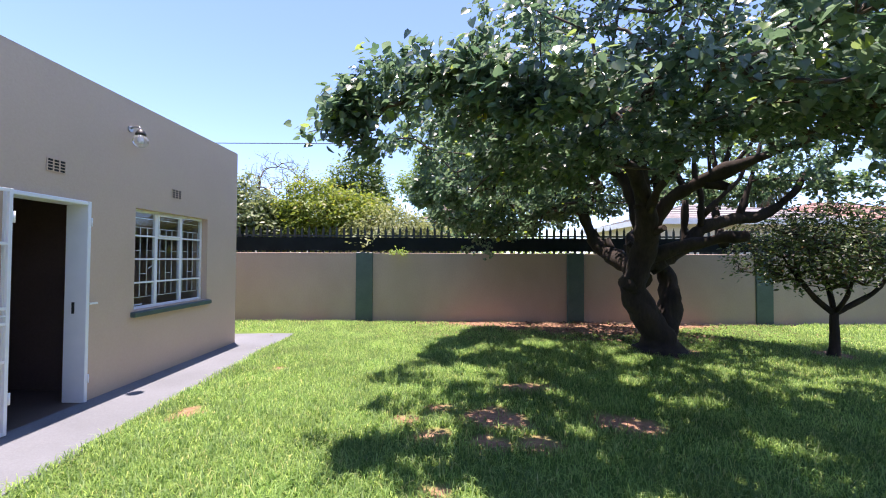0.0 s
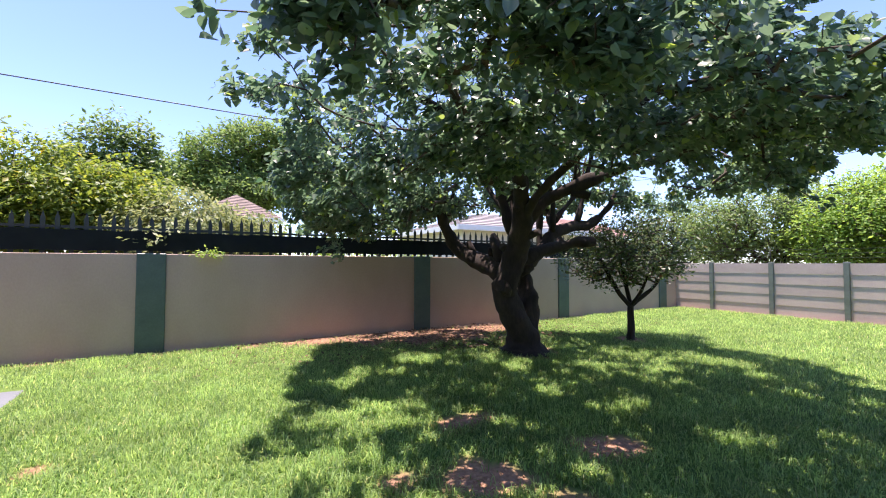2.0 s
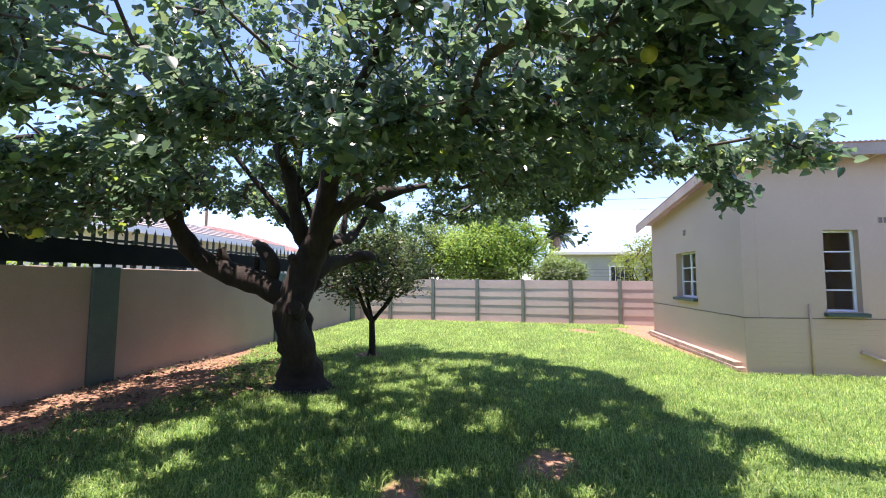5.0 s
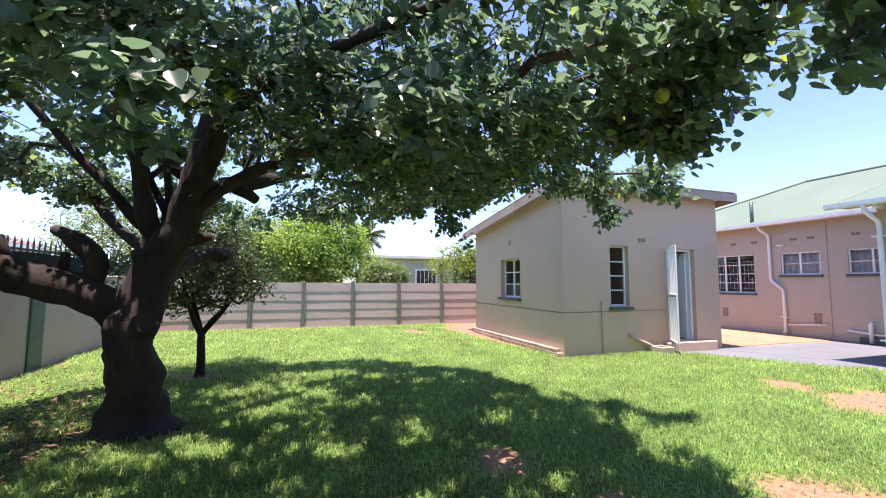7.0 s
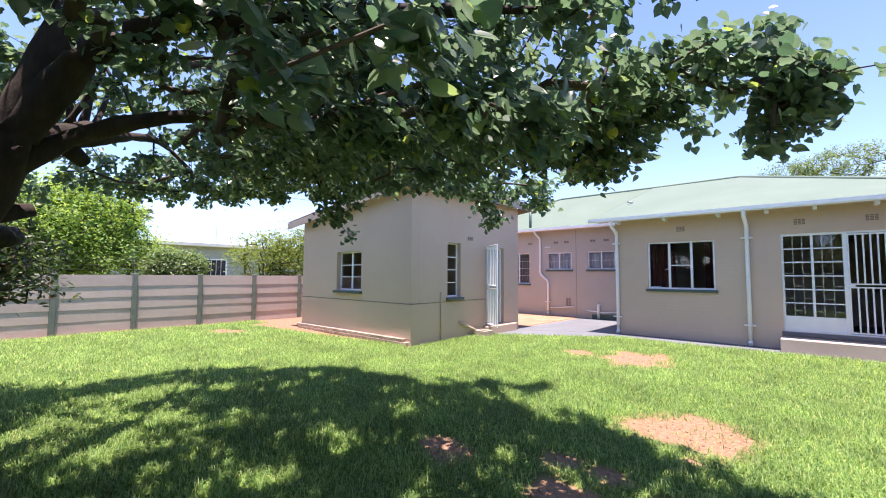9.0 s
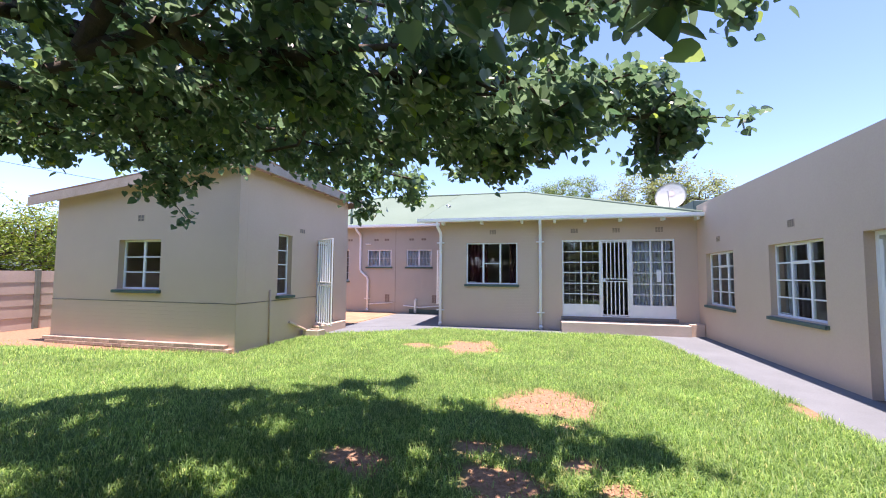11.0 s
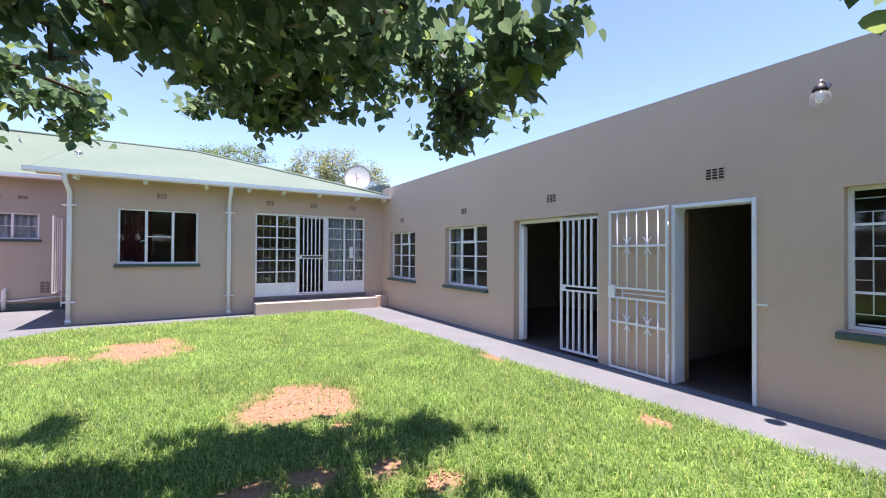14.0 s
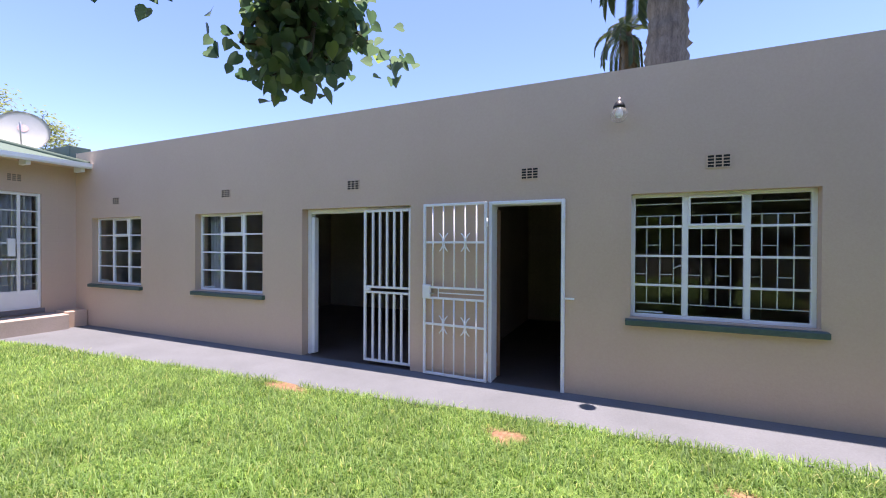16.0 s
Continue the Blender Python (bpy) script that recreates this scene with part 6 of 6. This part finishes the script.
# trees behind the house
for k, (x, y, lumps) in enumerate(((-2.6, -38, [(-2.6, -38, 10.3, 3.0, 1.6), (0.4, -38, 9.7, 2.4, 1.4)]), (-6.6, -22, [(-6.0, -22, 6.9, 1.7, 1.6), (-7.8, -22, 7.2, 1.6, 1.6), (-9.6, -21.5, 6.5, 1.6, 1.4), (-4.6, -22.5, 6.1, 1.3, 1.1)]))):
    bush("far_tree", "leafy green tree showing over the house roof", "tree", (x, y, 0), lumps, [([(x, y, -0.1), (x, y, 2.5), (x, y, 4.8)], (0.25, 0.2, 0.12))], 700, (0.13, 0.22), DEEP if k == 0 else OLIVE, 70 + k, per=14, spread=0.22, thick=0.06)


def palm(base, height, trunk_r, fronds, length, seed, label, skirt_fronds=0, droop=0.3):
    """A palm: ringed trunk, arching fronds with many leaflets."""
    rng = np.random.default_rng(seed)
    t = thing("palm_tree", label, "tree", pose(*base))
    n = int(height / 0.12)
    pts = [(0.05 * math.sin(i * 0.03), 0, height * i / n) for i in range(n + 1)]
    rr = [trunk_r * (1.0 + 0.06 * (-1) ** i + 0.05 * rng.normal()) for i in range(n + 1)]
    part("trunk", tube(bmesh.new(), pts, rr, 16, rough=0.25, seed=seed), surface("palm_bark", (0.10, 0.08, 0.065), (0.24, 0.2, 0.165), 0.95, 3, 20, 1.0, grain_mix=0.7, stretch=(4, 4, 0.5)), t, "grey ringed palm trunk")
    green, dry = leafy("palm_leaflets", (0.035, 0.06, 0.025), (0.08, 0.12, 0.05), 0.2), leafy("dry_palm_leaflets", (0.14, 0.1, 0.06), (0.3, 0.22, 0.13), 0.2, 0.8, 0.2)
    for f in range(fronds + skirt_fronds):
        a = f * 2.4 + rng.uniform(-0.2, 0.2)
        old = f >= fronds
        rise = -1.1 + rng.uniform(-0.2, 0.2) if old else rng.uniform(-0.5, 1.2)
        h = Vector((math.cos(a), math.sin(a), 0))
        pts = []
        p, e = Vector((0, 0, height - (0.3 * rng.uniform() if not old else 0.6 * rng.uniform()))), rise
        for i in range(9):
            pts.append(p.copy())
            p = p + (h * math.cos(e) + Vector((0, 0, 1)) * math.sin(e)) * length / 8
            e = max(-1.5, e - (droop if not old else 0.12))
        fr = part("frond", tube(bmesh.new(), pts, list(np.linspace(0.03, 0.005, 9)), 5), TWIG, t)
        at, tip, face = [], [], []
        for i in range(48):
            u = 0.1 + 0.88 * i / 47 * 0.99
            k = min(7, int(u * 8))
            q = pts[k].lerp(pts[k + 1], u * 8 - k)
            d = (pts[k + 1] - pts[k]).normalized()
            s = d.cross(Vector((0, 0, 1))).normalized()
            for sg in (-1, 1):
                at.append(q)
                tip.append(s * sg * 0.8 + d * 0.6 + Vector((0, 0, -0.25)))
                face.append(d.cross(s) * -1 + Vector(rng.normal(0, 0.2, 3)))
        thin = OVAL * np.array((0.16, 1, 1))
        shared("foliage", leaf_mesh("foliage", np.array(at), np.array(tip), np.array(face), np.full(len(at), length * 0.2), dry if old else green, thin, OVAL_FACES), fr)["kind"] = "stuff"
    return t


palm((-9.14, 5.72, 0), 9.2, 0.4, 16, 2.6, 81, "thick grey palm trunk standing behind the long building")
palm((-16.6, 4.95, 0), 9.9, 0.22, 14, 1.6, 82, "palm with drooping dry fronds behind the long building", 14)
palm((33.0, 0.8, 0), 5.4, 0.35, 52, 1.75, 83, "distant palm with a round crown of fronds", 6, 0.11)
palm((20.5, 26.5, 0), 6.2, 0.3, 18, 2.0, 84, "distant palm beyond the neighbour's white house", 8)


# ---- neighbours' buildings ----
def house(label, x0, x1, y0, y1, eave, ridge, wall, roof, windows, tile=0.3):
    h = thing("neighbour_house", label, "house", pose((x0 + x1) / 2, (y0 + y1) / 2, 0))
    cx, cy = (x0 + x1) / 2, (y0 + y1) / 2
    a, b = (x1 - x0) / 2, (y1 - y0) / 2
    part("wall", boxes((-a, a, -b, b, -0.1, eave), bevel=0.01), wall, h)
    bm = bmesh.new()
    o, k = 0.5, min(a, b)
    lo = [(-a - o, -b - o, eave), (a + o, -b - o, eave), (a + o, b + o, eave), (-a - o, b + o, eave)]
    hi = [(-a + k, 0, ridge), (a - k, 0, ridge)] if a > b else [(0, -b + k, ridge), (0, b - k, ridge)]
    quads = ([lo[0], lo[1], hi[1], hi[0]], [lo[2], lo[3], hi[0], hi[1]], [lo[1], lo[2], hi[1]], [lo[3], lo[0], hi[0]]) if a > b else ([lo[1], lo[2], hi[1], hi[0]], [lo[3], lo[0], hi[0], hi[1]], [lo[0], lo[1], hi[0]], [lo[2], lo[3], hi[1]])
    for q in quads:
        lower = [Vector(p) for p in q]
        rows = max(2, int((ridge - eave) / (tile * 0.35)))
        # overlapping rows of tiles, each a lip above the next
        e0, e1 = lower[0], lower[1]
        top0, top1 = (lower[3], lower[2]) if len(lower) == 4 else (lower[2], lower[2])
        for j in range(rows):
            u0, u1 = j / rows, (j + 1) / rows
            p = [e0.lerp(top0, u0), e1.lerp(top1, u0), e1.lerp(top1, u1), e0.lerp(top0, u1)]
            lip = Vector((0, 0, 0.035))
            vs = [bm.verts.new(v) for v in (p[0] + lip, p[1] + lip, p[2], p[3], p[0], p[1])]
            bm.faces.new((vs[0], vs[1], vs[2], vs[3]))
            bm.faces.new((vs[4], vs[5], vs[1], vs[0]))
    bm.faces.new([bm.verts.new(p) for p in lo])
    bmesh.ops.remove_doubles(bm, verts=bm.verts[:], dist=0.001)
    part("roof", bm, roof, h)
    part("fascia", boxes((-a - o - 0.02, a + o + 0.02, -b - o - 0.04, -b - o - 0.012, eave - 0.16, eave + 0.05), (-a - o - 0.04, -a - o - 0.012, -b - o, b + o, eave - 0.16, eave + 0.05)), WHITE, h)
    for wx, wz, ww, wh in windows:
        w = part("window", boxes((wx - ww / 2, wx + ww / 2, -b - 0.03, -b - 0.002, wz, wz + wh)), WHITE, h)
        part("pane", boxes((wx - ww / 2 + 0.06, wx + ww / 2 - 0.06, -b - 0.04, -b - 0.032, wz + 0.06, wz + wh - 0.06)), GLASS_DARK, w)
    return h


GLASS_DARK = surface("dark_far_glass", (0.02, 0.025, 0.03), (0.04, 0.045, 0.05), 0.1)
CLAY = surface("brown_roof_tile", (0.16, 0.12, 0.10), (0.27, 0.2, 0.17), 0.85, 1.2, 14, 0.4)
REDROOF = surface("faded_red_roof", (0.34, 0.19, 0.15), (0.46, 0.28, 0.23), 0.8, 1.2, 14, 0.3)
PALE = surface("pale_house_paint", (0.62, 0.6, 0.56), (0.72, 0.7, 0.66), 0.85, 0.8, 30, 0.1)
GREYWALL = surface("grey_green_house_paint", (0.3, 0.32, 0.3), (0.38, 0.4, 0.37), 0.85, 0.8, 30, 0.1)
house("neighbour's house with a brown tiled hip roof behind bushes", -1.4, 2.1, 26.0, 31.5, 3.9, 5.4, PALE, CLAY, [(0.0, 1.2, 1.4, 1.2)])
house("neighbour's white house with a pale hip roof beyond the wall", 7.6, 15.0, 15.2, 21.5, 2.95, 4.0, PALE, surface("grey_roof", (0.27, 0.24, 0.22), (0.36, 0.33, 0.31), 0.8), [(-1.5, 1.2, 1.2, 1.1), (1.6, 1.2, 1.2, 1.1)])
house("neighbour's house with a faded red roof further back", 15.5, 25.0, 18.0, 26.0, 3.1, 4.6, PALE, REDROOF, [(0.0, 1.2, 1.4, 1.1)])
flat = thing("flat_roofed_house", "low grey-green house with a flat pale roof beyond the fence", "house", pose(30.0, -4.6, 0))
part("wall", boxes((-3.5, 3.5, -5.8, 5.8, -0.1, 3.2)), GREYWALL, flat)
part("roof", boxes((-4.1, 4.1, -6.4, 6.4, 3.21, 3.42), bevel=0.02), PALE, flat, "pale flat roof slab with a deep edge")
for y in (1.9, -2.0):
    w = part("window", boxes((-3.53, -3.505, y - 0.8, y + 0.8, 1.2, 2.5)), WHITE, flat)
    part("pane", boxes((-3.54, -3.532, y - 0.72, y + 0.72, 1.28, 2.42)), GLASS_DARK, w)
    for k in range(6):
        part("bar", boxes((-3.6, -3.58, y - 0.7 + 0.28 * k, y - 0.68 + 0.28 * k, 1.2, 2.5)), WHITE, w)
for x, y, h in ((30.5, -0.6, 6.0), (40.0, -7.5, 8.5)):
    an = thing("aerial", "thin metal television aerial on a pole", "aerial", pose(x, y, 0))
    part("pole", rod(bmesh.new(), (0, 0, -0.1), (0, 0, h), 0.035, 0.025, 6), METAL, an)
    part("boom", rod(bmesh.new(), (0, -0.8, h - 0.1), (0, 0.5, h - 0.1), 0.015, 0.015, 5), METAL, an)
    for k in range(5):
        part("element", rod(bmesh.new(), (-0.3, -0.7 + 0.25 * k, h - 0.1), (0.3, -0.7 + 0.25 * k, h - 0.1), 0.008, 0.008, 4), METAL, an)
tagged(part("overhead_cable", tube(bmesh.new(), [(24, -24 + 5 * i, 6.4 + 0.002 * (5 * i - 24) ** 2) for i in range(11)], [0.012] * 11, 5), BLACK), "thin overhead cable beyond the east fence", "cable")
for y in (-24, 26):
    tagged(part("utility_pole", rod(bmesh.new(), (24, y, -0.1), (24, y, 7.8), 0.12, 0.09, 10), TWIG), "wooden utility pole carrying a thin cable", "pole")

# ---- orange tiles of the yard by the recess ----
yard = bpy.data.objects["pavement_4"]
me = mesh_of("tile", boxes((0.004, 0.396, 0.004, 0.396, 0.0, 0.012), bevel=0.003), TILE)
for i in range(18):
    for j in range(10):
        x, y = 5.86 + 0.4 * i, -8.5 + 0.4 * j
        if x < 12.6:
            shared("tile", me, yard, pose(x, y, -0.0115 + random.uniform(0, 0.002)))

# ---- lawn ----
LAWN = leafy("lawn_blades", (0.04, 0.112, 0.026), (0.262, 0.4, 0.14), 0.5, 0.55, 0.4, warm=(0.42, 0.42, 0.2), patch=0.26)


def lawn():
    """Grass blades, closer and finer in the stretch that is walked."""
    rng = np.random.default_rng(5)
    pts = []
    for x0, x1, y0, y1, per, wide in ((-3.0, 4.0, -0.5, 8.2, 3300, 0.0072), (-3.0, 7.0, -4.4, -0.5, 1500, 0.0085), (4.0, 7.5, -0.5, 9.9, 1700, 0.0075), (7.5, 13.15, 0.4, 9.9, 900, 0.011), (-3.1, 4.0, 8.2, 9.9, 2000, 0.007), (-6.0, -3.05, 8.3, 9.9, 1000, 0.008)):
        n = int((x1 - x0) * (y1 - y0) * per)
        p = np.stack([rng.uniform(x0, x1, n), rng.uniform(y0, y1, n), np.full(n, wide)], 1)
        pts.append(p)
    p = np.concatenate(pts)
    p = p[((p[:, 0] > path_edge(p[:, 1]) - 0.02) | (p[:, 1] > 8.38)) & (p[:, 1] > front_edge(p[:, 0]) - 0.02)]
    p = p[~((p[:, 0] > 5.75) & (p[:, 1] < 0.45))]
    # thin out over bare soil, by a coarse chart of it
    gx, gy = np.arange(-6.2, 13.4, 0.06), np.arange(-4.6, 10.1, 0.06)
    chart = np.array([[soil_amount(x, y) for x in gx] for y in gy], dtype=np.float32)
    tall = np.array([[noise.noise((x * 1.3, y * 1.3, 11.0)) + 0.6 * noise.noise((x * 4.5, y * 4.5, 13.0)) for x in gx[::2]] for y in gy[::2]], dtype=np.float32)
    i, j = ((p[:, 0] + 6.2) / 0.06).astype(int), ((p[:, 1] + 4.6) / 0.06).astype(int)
    s = chart[np.clip(j, 0, len(gy) - 1), np.clip(i, 0, len(gx) - 1)]
    t = tall[np.clip(j // 2, 0, len(tall) - 1), np.clip(i // 2, 0, tall.shape[1] - 1)]
    keep = rng.uniform(0, 1, len(p)) > s * 0.95 + 0.12 * np.maximum(0, -t)
    p, t = p[keep], t[keep]
    n = len(p)
    a = rng.uniform(0, math.tau, n)
    lean = rng.uniform(0.25, 1.55, n)
    h = rng.uniform(0.03, 0.092, n) * (1 + 0.35 * np.clip(t, -0.8, 1.2)) * (1 + 12 * (p[:, 2] - 0.005))
    d = np.stack([np.cos(a), np.sin(a), np.zeros(n)], 1)
    side = np.stack([-np.sin(a), np.cos(a), np.zeros(n)], 1) * p[:, 2:3] * 0.5
    z = np.array([ground_base(x, y) for x, y in p[:, :2]])
    base = np.stack([p[:, 0], p[:, 1], z - 0.004], 1)
    mid = base + d * (h * lean * 0.35)[:, None] + np.array((0, 0, 1.0)) * (h * 0.62)[:, None]
    tip = base + d * (h * lean * 1.0)[:, None] + np.array((0, 0, 1.0)) * (h * (1.05 - 0.35 * lean))[:, None]
    v = np.stack([base - side, base + side, mid + side * 0.8, mid - side * 0.8, tip], 1).reshape(-1, 3)
    k = (np.arange(n) * 5)[:, None]
    quads, tris = (k + np.array([[0, 1, 2, 3]])), (k + np.array([[3, 2, 4]]))
    me = bpy.data.meshes.new("lawn_grass")
    me.vertices.add(len(v))
    me.vertices.foreach_set("co", v.ravel())
    loops = np.concatenate([quads.ravel(), tris.ravel()]).astype(np.int32)
    me.loops.add(len(loops))
    me.loops.foreach_set("vertex_index", loops)
    me.polygons.add(2 * n)
    me.polygons.foreach_set("loop_start", np.concatenate([np.arange(n) * 4, 4 * n + np.arange(n) * 3]).astype(np.int32))
    me.update(calc_edges=True)
    me.materials.append(LAWN)
    return tagged(new("lawn_grass", me), "bright green mown lawn with worn bare patches", "grass", kind="stuff")


lawn()

# fallen leaves on the soil under the tree, extra dark ones standing in for crown shade
rng = np.random.default_rng(31)
n = 3600
at = np.stack([rng.normal(2.8, 1.9, n), rng.uniform(7.6, 9.95, n), rng.uniform(0.012, 0.03, n)], 1)
LITTER = leafy("dry_fallen_leaves", (0.06, 0.035, 0.024), (0.26, 0.17, 0.11), 0.1, 0.8, 0.2)
tagged(new("leaf_litter", leaf_mesh("leaf_litter", at, rng.normal(0, 1, (n, 3)) * np.array((1, 1, 0.15)), np.array((0, 0, 1.0)) + rng.normal(0, 0.25, (n, 3)), rng.uniform(0.03, 0.08, n), LITTER, OVAL, OVAL_FACES)), "dry brown fallen leaves on the red soil, thick and dark to deepen its shade", "leaves", kind="stuff")
# clods and stones on the bare patches
n = 220
pts = []
while len(pts) < n:
    b = BARE[int(rng.integers(0, 5))]
    x, y = b[0] + rng.normal(0, b[2] * 0.6), b[1] + rng.normal(0, b[3] * 0.6)
    if soil_amount(x, y) > 0.5:
        pts.append((x, y))
bm = bmesh.new()
for x, y in pts:
    r = rng.uniform(0.004, 0.013)
    m = pose(x, y, ground_height(x, y) + r * 0.3, *rng.uniform(0, 360, 3))
    box(bm, -r, r, -r * 0.8, r * 0.7, -r * 0.5, r * 0.6, m)
tagged(part("soil_clods", bm, surface("red_clods", (0.28, 0.14, 0.085), (0.5, 0.3, 0.2), 0.95, 8, 60, 0.4)), "small clods and stones on the bare red soil", "stones", kind="stuff")
